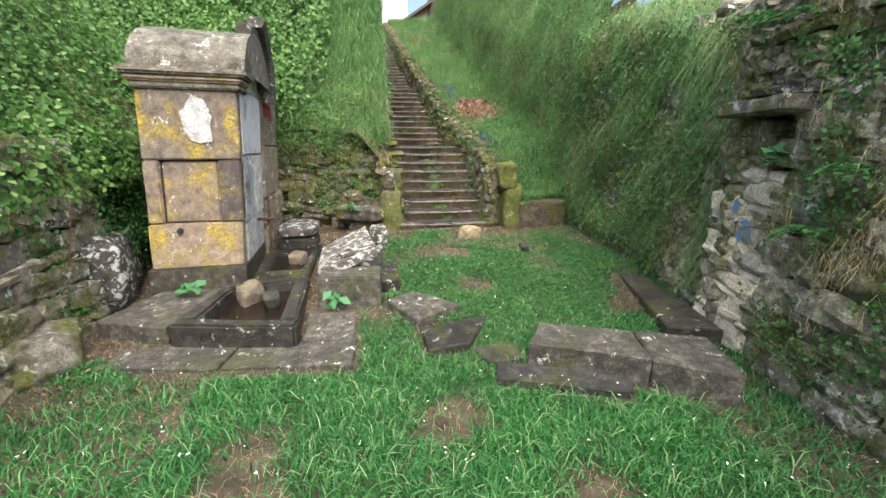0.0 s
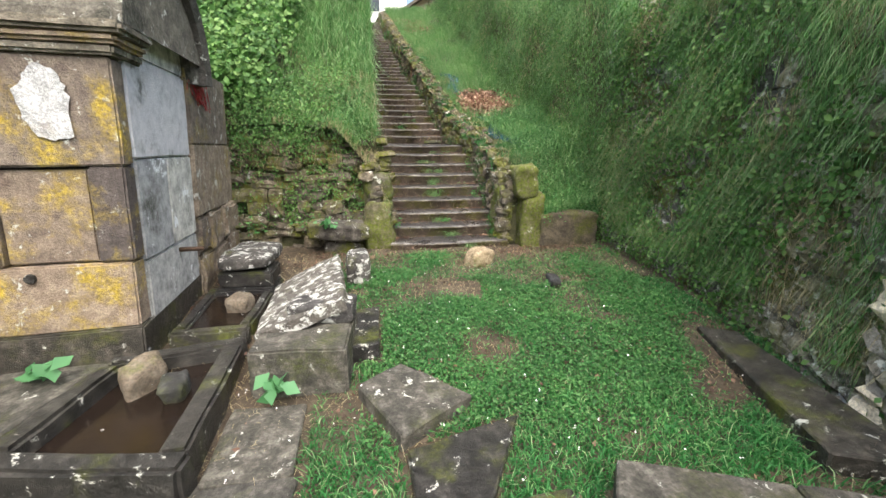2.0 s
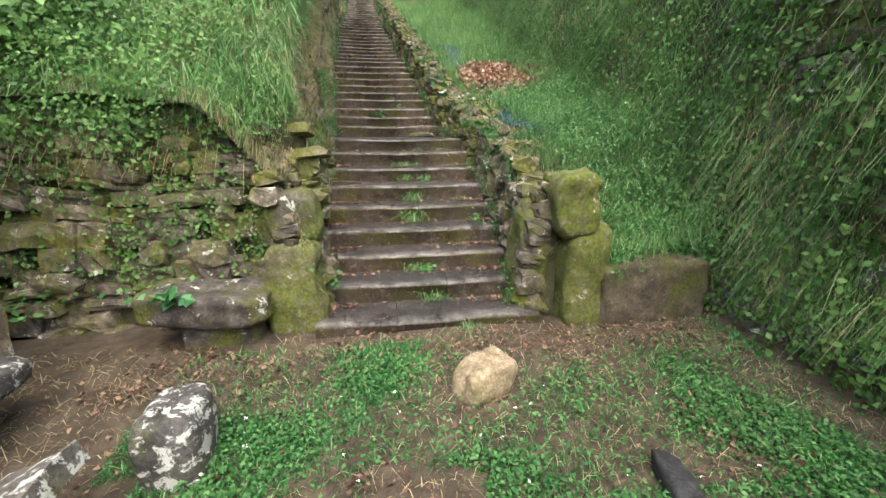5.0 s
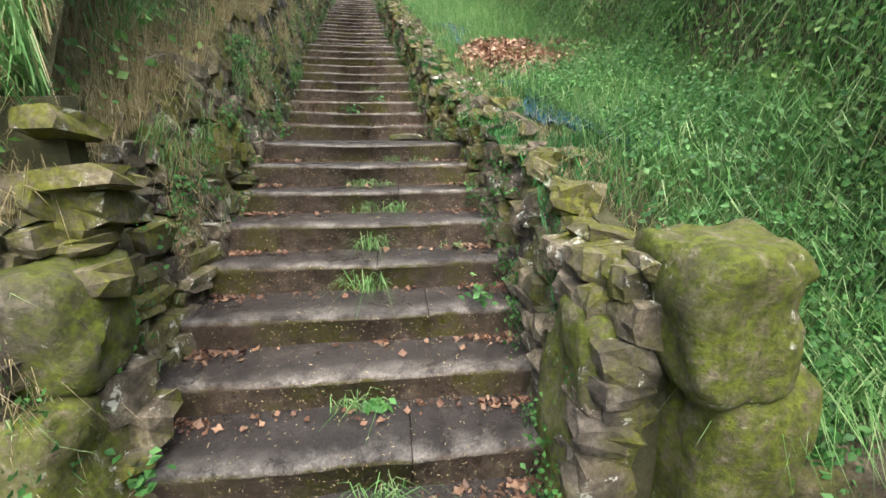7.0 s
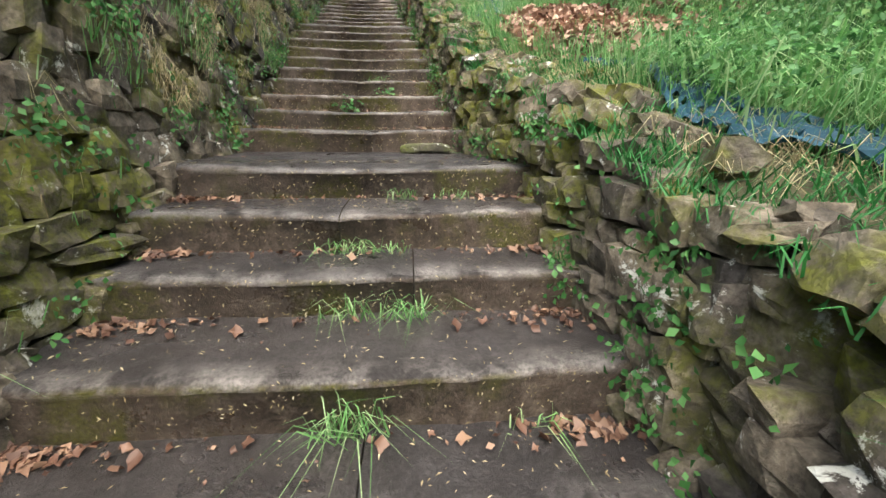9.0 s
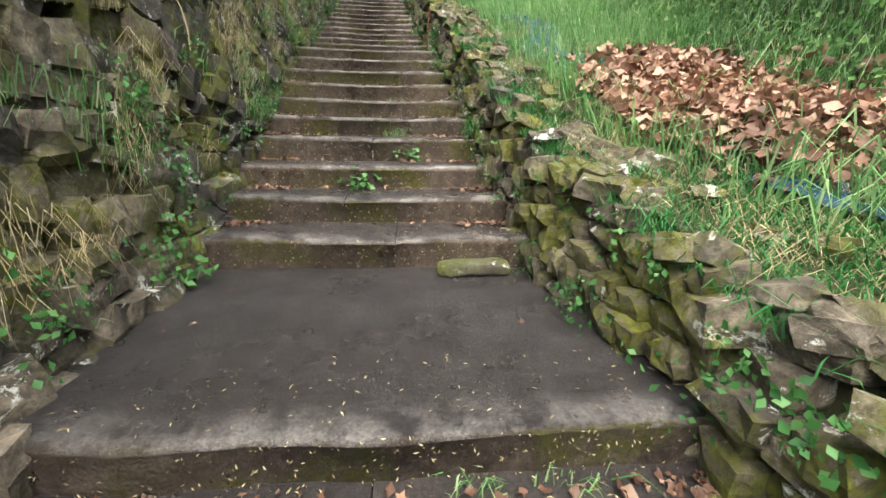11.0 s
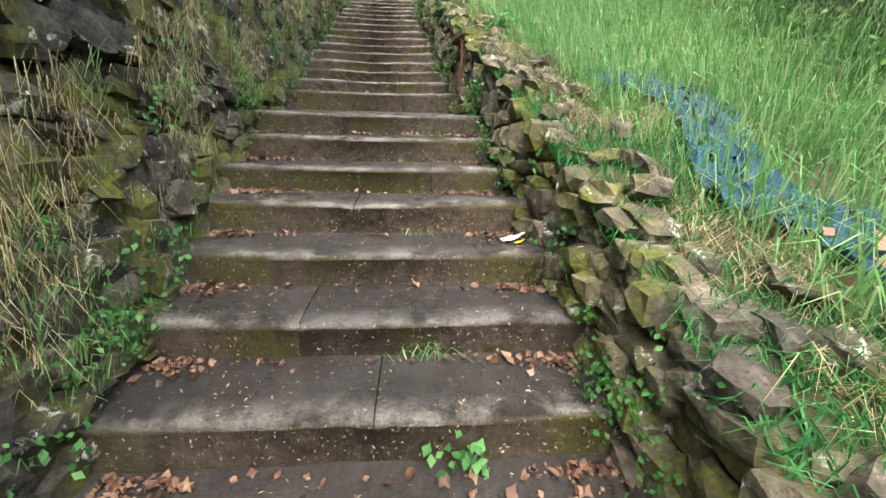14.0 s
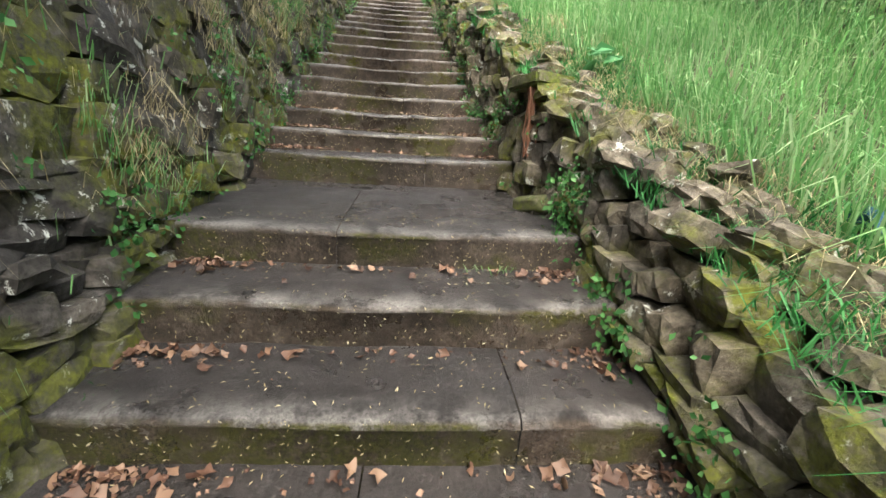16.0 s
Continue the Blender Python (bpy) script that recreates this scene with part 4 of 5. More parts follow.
def leaf_soup(p, nrm, size, g, spread=0.9, aspect=0.7):
    """Small folded leaves round points p, facing roughly along nrm."""
    n = len(p)
    t = g.normal(size=(n, 3))
    nn = nrm + g.normal(size=(n, 3)) * spread * 0.6
    nn /= np.linalg.norm(nn, axis=1)[:, None]
    t -= nn * (t * nn).sum(1)[:, None]
    t /= np.linalg.norm(t, axis=1)[:, None]
    b_ = np.cross(nn, t)
    s = size[:, None]
    v = np.stack([p - t * s * 0.5, p + b_ * s * aspect * 0.5 + nn * s * 0.12, p + t * s * 0.5, p - b_ * s * aspect * 0.5 + nn * s * 0.12], 1).reshape(-1, 3)
    o = (np.arange(n) * 4)[:, None]
    f = np.concatenate([o + np.array([[0, 1, 2]]), o + np.array([[0, 2, 3]])])
    return v, f


def curl_soup(p, nrm, size, g, spread=0.9):
    """Dry lobed leaves, curled, of eight triangles each."""
    n = len(p)
    t = g.normal(size=(n, 3))
    nn = nrm + g.normal(size=(n, 3)) * spread * 0.6
    nn /= np.linalg.norm(nn, axis=1)[:, None]
    t -= nn * (t * nn).sum(1)[:, None]
    t /= np.linalg.norm(t, axis=1)[:, None]
    b_ = np.cross(nn, t)
    cols = [p]
    for j in range(8):
        a = j * np.pi / 4
        r = size * 0.5 * g.uniform(0.75, 1.15, n) * (1.0 if j % 2 == 0 else 0.62)
        lift = size * g.uniform(-0.05, 0.28, n)
        cols.append(p + t * (np.cos(a) * r)[:, None] + b_ * (np.sin(a) * r * 0.8)[:, None] + nn * lift[:, None])
    v = np.stack(cols, 1).reshape(-1, 3)
    o = (np.arange(n) * 9)[:, None]
    f = np.concatenate([o + np.array([[0, 1 + j, 1 + (j + 1) % 8]]) for j in range(8)])
    return v, f


def sample(fn, ur, vr, n, g, mask=None, vpow=1.0):
    out, nrm = [], []
    while len(out) < n:
        u = ur[0] + (ur[1] - ur[0]) * g.random()
        v = vr[0] + (vr[1] - vr[0]) * g.random() ** vpow
        if mask is not None and g.random() > mask(u, v):
            continue
        p = fn(u, v)
        d1, d2 = fn(u + 0.05, v) - p, fn(u, v + 0.05) - p
        k = d1.cross(d2).normalized()
        out.append(p)
        nrm.append(k)
    return np.array(out), np.array(nrm)


def patchy(scale, o, lo=0.35, hi=0.6):
    def f(u, v):
        q = 0.5 + 0.5 * noise.noise(Vector((u * scale, v * scale, o)))
        return min(1.0, max(0.03, (q - lo) / (hi - lo)))
    return f


def grow_grass(name, fn, ur, vr, n, h, w, lean, mat, label, seed, mask=None, droop=0.5, lean_dir=None, vpow=1.0, hfn=None):
    g = np.random.default_rng(seed)
    p, k = sample(fn, ur, vr, n, g, mask, vpow)
    hh = g.uniform(h[0], h[1], n) * g.uniform(0.6, 1.0, n)
    if hfn is not None:
        hh = hh * np.array([hfn(q[0], q[1]) for q in p])
    v, f = blade_soup(p - np.array([0, 0, 0.01]), hh, g.uniform(w[0], w[1], n), lean, droop, g, lean_dir)
    return link_soup(name, v, f, mat, label, "grass")


def grow_leaves(name, fn, ur, vr, n, size, mat, label, seed, mask=None, off=(0.0, 0.08), flip=1.0, category="ivy", vpow=1.0, spread=0.9, clump=1, cr=0.06):
    g = np.random.default_rng(seed)
    p, k = sample(fn, ur, vr, n // clump, g, mask, vpow)
    k = k * flip
    p = np.repeat(p, clump, 0)
    k = np.repeat(k, clump, 0)
    p = p + k * g.uniform(off[0], off[1], len(p))[:, None] + g.normal(size=p.shape) * (cr if clump > 1 else 0.0)
    soup = curl_soup if category == "leaves" else leaf_soup
    v, f = soup(p, k, g.uniform(size[0], size[1], len(p)), g, spread)
    return link_soup(name, v, f, mat, label, category)


def inside(x, y, q):
    s = None
    for i in range(4):
        a, b_ = q[i], q[(i + 1) % 4]
        c = (b_[0] - a[0]) * (y - a[1]) - (b_[1] - a[1]) * (x - a[0])
        if s is None:
            s = c > 0
        elif (c > 0) != s:
            return False
    return True


BARE = [[(-3.5, -3.4), (-2.7, -3.95), (-1.25, -4.05), (-1.25, -3.45)], [(-3.6, -3.5), (-1.3, -3.7), (-1.2, -1.1), (-3.6, -1.5)], [(-1.05, -2.95), (-0.75, -3.5), (-0.28, -3.15), (-0.71, -2.66)],
        [(-0.78, -3.45), (-0.74, -3.95), (-0.35, -3.86), (-0.03, -3.28)], [(-0.02, -4.25), (1.2, -4.92), (1.45, -4.3), (0.2, -3.84)], [(-0.32, -4.4), (0.58, -4.74), (0.7, -4.46), (-0.23, -4.13)],
        [(1.34, -3.98), (1.9, -4.15), (2.2, -2.6), (1.86, -2.5)], [(-1.3, -2.66), (-0.84, -2.6), (-0.84, -1.85), (-1.3, -1.85)], [(-0.66, -0.05), (0.9, -0.05), (0.9, 1.0), (-0.66, 1.0)], [(-0.3, -1.6), (0.15, -1.75), (0.25, -1.3), (-0.2, -1.2)]]


def lawn(x, y):
    if any(inside(x, y, q) for q in BARE) or x > east_x(y) - 0.03 or x < west_x(y) + 0.1 or (x < -1.4 and y > -3.6):
        return 0.0
    q = 0.5 + 0.5 * noise.noise(Vector((x * 1.4, y * 1.4, 2.0)))
    d = min(1.0, max(0.06, (q - 0.28) / 0.2))
    if y > -1.5:
        d *= 0.16 + 0.75 * smooth((q - 0.5) / 0.2)
    if y < -3.9 and (x > 0.95 or x < -2.3):
        d *= 0.35
    return d


def lawn_h(x, y):
    return float(np.interp(y, [-8, -4.2, -3.4, -1.5, -0.3], [1.0, 1.0, 0.62, 0.55, 0.7])) * (0.75 + 0.6 * max(0, nz(x, y, 2.3, 8)))


grow_grass("grass", ground_pt, (-3.6, 2.3), (-7.2, -0.15), 120000, (0.06, 0.15), (0.005, 0.011), 0.75, M_LAWN, "lush green lawn grass of the forecourt", 11, lawn, 0.5, hfn=lawn_h)
grow_grass("long_grass", ground_pt, (-3.6, 2.3), (-7.2, -0.15), 14000, (0.1, 0.24), (0.004, 0.008), 0.9, M_TALL, "longer pale grass blades in the lawn", 12, lawn, 0.6, hfn=lawn_h)
grow_grass("dry_straw", ground_pt, (-3.6, 2.3), (-5.6, 0.0), 11000, (0.03, 0.1), (0.002, 0.004), 1.6, M_DRYG, "dry straw lying over earth and paving", 13, lambda x, y: 1.0 if lawn(x, y) < 0.3 else 0.08, 0.75)


def clover_mask(x, y):
    return lawn(x, y) * smooth((y + 3.7) / 0.6) * (1.0 if -1.0 < x < 2.0 else 0.15)


grow_leaves("clover", ground_pt, (-1.0, 2.2), (-3.8, -0.4), 30000, (0.012, 0.03), M_CLOVER, "clover and small broad leaves in the lawn", 14, clover_mask, (0.02, 0.07), category="clover", spread=0.7)
grow_leaves("fallen_leaves", ground_pt, (-3.4, 2.2), (-4.2, 0.0), 4200, (0.015, 0.045), M_DEAD, "scattered brown dead leaves on the ground", 15, lambda x, y: (0.1 + 0.9 * (nz(x, y, 1.6, 31) > 0.15)) * (1.0 if y > -1.5 else 0.35), (0.005, 0.04), category="leaves", spread=0.5)
g5 = np.random.default_rng(55)
pp = np.array([(g5.uniform(-3.2, 1.6), g5.uniform(-6.0, -0.8), 0) for _ in range(260)])
pp[:, 2] = [gz(y) + 0.09 for y in pp[:, 1]]
v, f_ = leaf_soup(np.repeat(pp, 3, 0) + g5.normal(size=(780, 3)) * 0.004, np.tile([[0, 0, 1.0]], (780, 1)), g5.uniform(0.008, 0.014, 780), g5, 0.8)
link_soup("daisies", v, f_, M_FLOWER, "tiny white flowers dotted in the lawn", "flowers")

# eastern bank
def clear(mask):
    """Thin the growth over the leaf heap and the netting."""
    def f(u, v):
        m_ = mask(u, v)
        if ((u - 3.75) / 0.8) ** 2 + ((v - 0.9) / 0.5) ** 2 < 1:
            return 0.03 * m_
        if 1.0 < u < 3.2 and 0.3 < v < 0.8:
            return 0.4 * m_
        if 4.4 < u < 6.3 and 0.45 < v < 0.9:
            return 0.6 * m_
        return m_
    return f


grow_grass("bank_grass", right_bank, (0.2, 16.0), (0.3, 2.1), 40000, (0.12, 0.42), (0.004, 0.009), 0.9, M_TALL, "tall green grass leaning over the bank", 21, clear(patchy(1.3, 1, 0.2, 0.5)), 0.6, (-0.35, -0.35, 0))
grow_grass("bank_grass", right_bank, (0.2, 16.0), (2.3, 6.0), 16000, (0.15, 0.5), (0.006, 0.012), 1.0, M_TALL, "long grass hanging down the steep bank", 22, patchy(0.8, 6, 0.3, 0.6), 0.9, (-0.7, -0.1, 0), 1.5)
grow_grass("dry_grass", right_bank, (0.4, 15.0), (0.15, 0.8), 20000, (0.05, 0.16), (0.0015, 0.004), 1.2, M_DRYG, "straw-coloured dry grass along the wall top", 23, patchy(2.0, 9, 0.35, 0.6), 0.8)
grow_grass("wall_top_grass", right_bank, (0.3, 9.5), (0.0, 0.6), 17000, (0.05, 0.16), (0.003, 0.007), 0.9, M_LAWN, "fresh green grass along the wall top", 24, patchy(2.4, 19, 0.3, 0.5), 0.6)
grow_leaves("undergrowth", right_bank, (-0.2, 16.0), (2.2, 7.0), 24000, (0.03, 0.075), M_IVY, "leafy undergrowth covering the steep bank", 25, patchy(0.9, 12, 0.25, 0.5), (0.02, 0.25), flip=-1.0, category="undergrowth", vpow=1.4, clump=3, cr=0.05)
grow_leaves("chickweed", right_bank, (-0.25, 2.6), (0.4, 2.2), 16000, (0.016, 0.038), M_CLOVER, "bright green leafy weeds beside the pillar", 26, patchy(1.6, 15, 0.25, 0.5), (0.02, 0.22), flip=-1.0, category="weeds", clump=3, cr=0.04)


def pile(x0, y0, rx, ry):
    return lambda u, v: math.exp(-(((u - y0) / ry) ** 2 + ((v - x0) / rx) ** 2) * 1.5)


grow_leaves("leaf_pile", right_bank, (2.7, 4.9), (0.35, 1.6), 8000, (0.035, 0.1), M_PALELEAF, "heap of curled brown dead leaves on the bank", 27, pile(0.9, 3.75, 0.4, 0.6), (0.01, 0.16), flip=-1.0, category="leaves", spread=1.3)
grow_leaves("leaf_pile", right_bank, (10.5, 13.5), (0.35, 1.6), 900, (0.08, 0.15), M_PALELEAF, "heap of curled brown dead leaves on the bank", 28, pile(0.9, 12.0, 0.5, 0.9), (0.01, 0.1), flip=-1.0, category="leaves", spread=1.3)


grow_leaves("undergrowth", right_bank, (-0.25, 3.5), (1.2, 2.6), 5000, (0.02, 0.045), M_IVY, "leafy undergrowth at the foot of the bank", 126, patchy(1.1, 112, 0.2, 0.45), (0.02, 0.22), flip=-1.0, category="undergrowth", vpow=1.2, clump=3, cr=0.05)
grow_grass("bank_grass", right_bank, (-0.25, 4.0), (0.5, 1.5), 9000, (0.12, 0.34), (0.004, 0.009), 0.9, M_TALL, "long grass hanging over the foot of the bank", 127, patchy(1.0, 116, 0.3, 0.55), 0.9, (-0.5, -0.5, 0))


grow_leaves("undergrowth", cliff_pt, (-0.25, 15.5), (0.2, 2.9), 42000, (0.018, 0.045), M_IVY, "leafy undergrowth covering the upright face", 226, patchy(1.1, 212, 0.25, 0.5), (0.02, 0.2), flip=-1.0, category="undergrowth", clump=3, cr=0.05)
grow_grass("hanging_grass", cliff_pt, (-0.25, 15.5), (0.1, 2.9), 36000, (0.12, 0.4), (0.003, 0.008), 0.7, M_TALL, "long grass hanging down the upright face", 227, patchy(1.1, 216, 0.3, 0.55), 2.0, (-0.7, -0.1, 0))
grow_grass("hanging_straw", cliff_pt, (-0.25, 15.5), (0.3, 2.9), 6000, (0.1, 0.35), (0.002, 0.005), 0.7, M_DRYG, "dry stalks hanging down the upright face", 228, patchy(1.1, 218, 0.4, 0.62), 2.0, (-0.7, -0.1, 0))


def foot_pt(u, v):
    a = right_bank(0.12, u)
    return a * v + Vector((a.x, 0.08, 0.05)) * (1 - v)


grow_leaves("weeds", foot_pt, (0.6, 1.6), (0.8, 1.0), 2500, (0.016, 0.04), M_CLOVER, "leafy weeds at the foot of the bank", 128, patchy(1.5, 118, 0.3, 0.55), (0.0, 0.15), category="weeds", clump=3, cr=0.05)


# eastern ivy wall
def east_pt(u, v):
    return east_wall(u, v) - Vector((0.13, 0, 0))


def ivy_mask(u, v):
    base = patchy(1.1, 33, 0.22, 0.48)(u, v)
    if u < -3.3:
        return 0.16 * base if v < 2.6 else 0.8
    return base


grow_leaves("ivy", east_pt, (-7.0, 0.2), (0.1, 3.7), 22000, (0.025, 0.06), M_IVY, "dark ivy and small leaves hanging over the wall", 31, ivy_mask, (0.0, 0.14), flip=-1.0, clump=3, cr=0.05)
grow_grass("hanging_grass", east_pt, (-3.6, 0.2), (0.3, 3.7), 17000, (0.12, 0.4), (0.003, 0.007), 0.6, M_TALL, "thin grass hanging down the retaining wall", 32, patchy(1.2, 41, 0.35, 0.6), 2.2, (-0.8, -0.1, 0))
grow_grass("hanging_straw", east_pt, (-3.9, 0.2), (0.4, 3.6), 6000, (0.1, 0.35), (0.002, 0.005), 0.7, M_DRYG, "dry stalks hanging down the retaining wall", 33, patchy(1.1, 45, 0.4, 0.62), 2.2, (-0.8, -0.1, 0))

# western bank with brambles
grow_leaves("brambles", west_wall, (-7.0, 0.3), (1.25, 5.0), 44000, (0.035, 0.085), M_IVY, "dense bramble leaves over the western bank", 41, patchy(0.9, 51, 0.25, 0.5), (0.02, 0.4), flip=1.0, category="brambles", clump=3, cr=0.07, vpow=1.4)
grow_leaves("brambles", west_wall, (-3.4, -0.2), (0.2, 1.6), 18000, (0.03, 0.06), M_CLOVER, "nettles and weeds growing beside the fountain", 42, patchy(1.3, 53, 0.35, 0.55), (0.02, 0.22), flip=1.0, category="weeds", clump=3, cr=0.05)
grow_leaves("tree_foliage", north_wall, (-6.0, -1.9), (1.9, 5.6), 36000, (0.05, 0.1), M_IVY, "dark leafy shrubs above the fountain", 43, patchy(0.7, 57, 0.2, 0.45), (0.0, 0.7), category="shrubs", clump=4, cr=0.09, vpow=1.3)
grow_leaves("ivy", north_wall, (-3.4, -0.9), (0.45, 2.6), 9000, (0.02, 0.045), M_IVY, "ivy and ferns over the rubble wall", 44, patchy(1.7, 59, 0.34, 0.58), (0.02, 0.2), clump=3, cr=0.05)
grow_grass("bank_grass", north_wall, (-2.6, -0.8), (1.5, 5.5), 28000, (0.15, 0.42), (0.005, 0.01), 0.8, M_TALL, "tall grass on the slope above the wall", 45, patchy(1.0, 61, 0.25, 0.5), 1.2, (0.1, -0.7, 0))

grow_leaves("ivy", north_wall, (-3.6, -1.25), (1.3, 2.3), 7000, (0.02, 0.045), M_IVY, "ivy trailing over the top of the rubble wall", 144, patchy(1.9, 159, 0.3, 0.55), (0.12, 0.45), clump=3, cr=0.07)
grow_grass("dry_grass", north_wall, (-3.0, -0.8), (1.2, 2.4), 6000, (0.1, 0.32), (0.003, 0.006), 0.8, M_DRYG, "dry grass hanging over the rubble wall", 46, patchy(1.5, 62, 0.4, 0.6), 1.7, (0.1, -0.7, 0))
# western stair bank
grow_grass("dry_grass", left_bank, (0.6, 9.0), (0.0, 0.8), 26000, (0.1, 0.28), (0.002, 0.0045), 0.7, M_DRYG, "pale dry grass standing on the wall top", 152, patchy(1.4, 165, 0.3, 0.5), 0.6, (0.3, -0.25, 0))
grow_grass("bank_grass", left_bank, (0.2, 20.0), (0.25, 5.5), 40000, (0.15, 0.5), (0.005, 0.01), 0.9, M_TALL, "tall grass on the bank above the steps", 51, patchy(0.9, 63, 0.3, 0.55), 1.0, (0.6, -0.2, 0), 1.4)
grow_grass("dry_grass", left_bank, (0.2, 16.0), (0.0, 1.3), 44000, (0.08, 0.26), (0.002, 0.0045), 0.8, M_DRYG, "straw-coloured dry grass over the wall top", 52, patchy(1.5, 65, 0.35, 0.58), 0.9, (0.35, -0.25, 0), 1.3)
grow_leaves("weeds", left_bank, (0.0, 20.0), (0.1, 6.0), 36000, (0.025, 0.06), M_IVY, "leafy weeds on the bank above the steps", 53, patchy(1.0, 67, 0.35, 0.55), (0.0, 0.2), category="weeds", flip=1.0, clump=3, cr=0.05)


# moss and weeds on the stair walls
def lw(y, h):
    return Vector((xl(y) + 0.03 - 0.15 * h, y, zs(y) - 0.1 + h))


def rw(y, h):
    return Vector((xr(y) - 0.03 + 0.12 * h, y, zs(y) - 0.1 + h * min(1.0, (wtop(y) - zs(y) + 0.1) / 0.55)))


grow_leaves("wall_weeds", lw, (0.1, 15.0), (0.05, 0.9), 5000, (0.015, 0.035), M_CLOVER, "small weeds growing out of the wall joints", 61, patchy(3.0, 71, 0.58, 0.7), (0.0, 0.06), category="weeds", clump=6, cr=0.025)
grow_leaves("wall_weeds", rw, (0.1, 15.0), (0.0, 0.55), 5000, (0.015, 0.035), M_CLOVER, "small weeds growing out of the wall joints", 62, patchy(3.0, 73, 0.55, 0.68), (0.0, 0.06), category="weeds", clump=6, cr=0.025, flip=-1.0)
grow_grass("wall_grass", lw, (0.1, 15.0), (0.1, 0.9), 2600, (0.06, 0.18), (0.003, 0.006), 0.8, M_TALL, "grass tufts growing out of the wall", 63, patchy(2.2, 75, 0.6, 0.7), 0.7, (0.6, -0.2, 0))
grow_grass("wall_straw", lw, (0.1, 15.0), (0.3, 0.95), 4500, (0.05, 0.16), (0.0015, 0.003), 0.9, M_DRYG, "dry stalks hanging from the wall", 64, patchy(2.0, 77, 0.5, 0.66), 1.8, (0.6, -0.2, 0))

# ---- litter on the steps ----
g6 = np.random.default_rng(66)
P6, N6 = [], []
for k in range(30):
    y0, y1, z = STEP_Y[k], STEP_Y[k + 1], STEP_Z[k]
    for _ in range(190 if k < 22 else 40):
        e = g6.random()
        if e < 0.4:
            x = xl(y0) + abs(g6.normal()) * 0.14
        elif e < 0.75:
            x = xr(y0) - abs(g6.normal()) * 0.14
        else:
            x = g6.uniform(xl(y0), xr(y0))
        P6.append((x, y1 - 0.02 - abs(g6.normal()) * 0.06 * (y1 - y0) / 0.33, z + 0.012))
        N6.append((0, -0.2, 1))
P6 = np.array(P6)
v, f_ = curl_soup(P6, np.array(N6, float), 0.012 + 0.05 * g6.random(len(P6)) ** 2.2, g6, 0.7)
link_soup("leaf_litter", v, f_, M_DEAD, "brown leaf litter gathered on the steps", "leaves")
P7 = np.array([(g6.uniform(xl(STEP_Y[k]), xr(STEP_Y[k])), STEP_Y[k] + g6.uniform(0.0, 0.33), STEP_Z[k] + 0.006) for k in list(range(24)) * 160])
v, f_ = leaf_soup(P7, np.tile([[0, -0.1, 1.0]], (len(P7), 1)), g6.uniform(0.006, 0.02, len(P7)), g6, 0.5, 0.25)
link_soup("straw_litter", v, f_, M_DRYG, "bits of pale straw strewn over the steps", "litter")
# specks caught on the risers
P8 = np.array([(g6.uniform(xl(STEP_Y[k]), xr(STEP_Y[k])), STEP_Y[k] - 0.004, STEP_Z[k] - g6.uniform(0.02, 0.16)) for k in list(range(24)) * 230])
v, f_ = leaf_soup(P8, np.tile([[0, -1.0, 0.1]], (len(P8), 1)), g6.uniform(0.005, 0.016, len(P8)), g6, 0.3, 0.3)
link_soup("riser_specks", v, f_, M_DRYG, "pale specks of straw stuck to the risers", "litter")


def tuft(x, y, z, n, h, seed, label, mat=None, lean=2.0):
    g = np.random.default_rng(seed)
    p = np.zeros((n, 3))
    p[:, :2] = g.normal(size=(n, 2)) * np.array([0.05, 0.015])
    v, f = blade_soup(p, g.uniform(0.4, 1.0, n) * h * 0.75, g.uniform(0.003, 0.0065, n), lean, 0.42, g, (0, -0.2, 0))
    ob = link_soup("grass_tuft", v, f, mat or M_TALL, label, "grass tuft", "thing", "tufts on the steps")
    del ob["kind"]
    ob.location = (x, y, z)
    return ob


for i, (k, x, n, h) in enumerate(((4, 0.12, 60, 0.3), (5, 0.16, 55, 0.28), (6, 0.32, 40, 0.22), (6, 0.12, 30, 0.2), (7, 0.02, 30, 0.14), (7, 0.2, 30, 0.14), (8, 0.3, 24, 0.12), (8, 0.55, 20, 0.12), (2, 0.1, 40, 0.2), (1, 0.24, 50, 0.22), (5, 0.66, 16, 0.12), (13, 0.02, 26, 0.18), (9, 0.62, 20, 0.14), (18, 0.1, 14, 0.08), (15, 0.0, 16, 0.12), (0, 0.45, 50, 0.22))):
    y = STEP_Y[k] - 0.03
    z = STEP_Z[k - 1] if k else 0.08
    tuft(x, y, z, n, h, 100 + i, "green grass tuft at the foot of a riser")


def weed(x, y, z, n, r, h, seed, size=(0.03, 0.06), mat=None):
    g = np.random.default_rng(seed)
    p = g.normal(size=(n, 3)) * np.array([r, r * 0.6, h * 0.3]) + np.array([0, 0, h * 0.5])
    p[:, 2] = np.abs(p[:, 2])
    v, f = leaf_soup(p, np.tile([[0, -0.4, 1.0]], (n, 1)), g.uniform(size[0], size[1], n), g, 0.8)
    ob = link_soup("weed", v, f, mat or M_CLOVER, "small green leafy weed in a joint", "weed", "thing", "weeds in the joints")
    del ob["kind"]
    ob.location = (x, y, z)


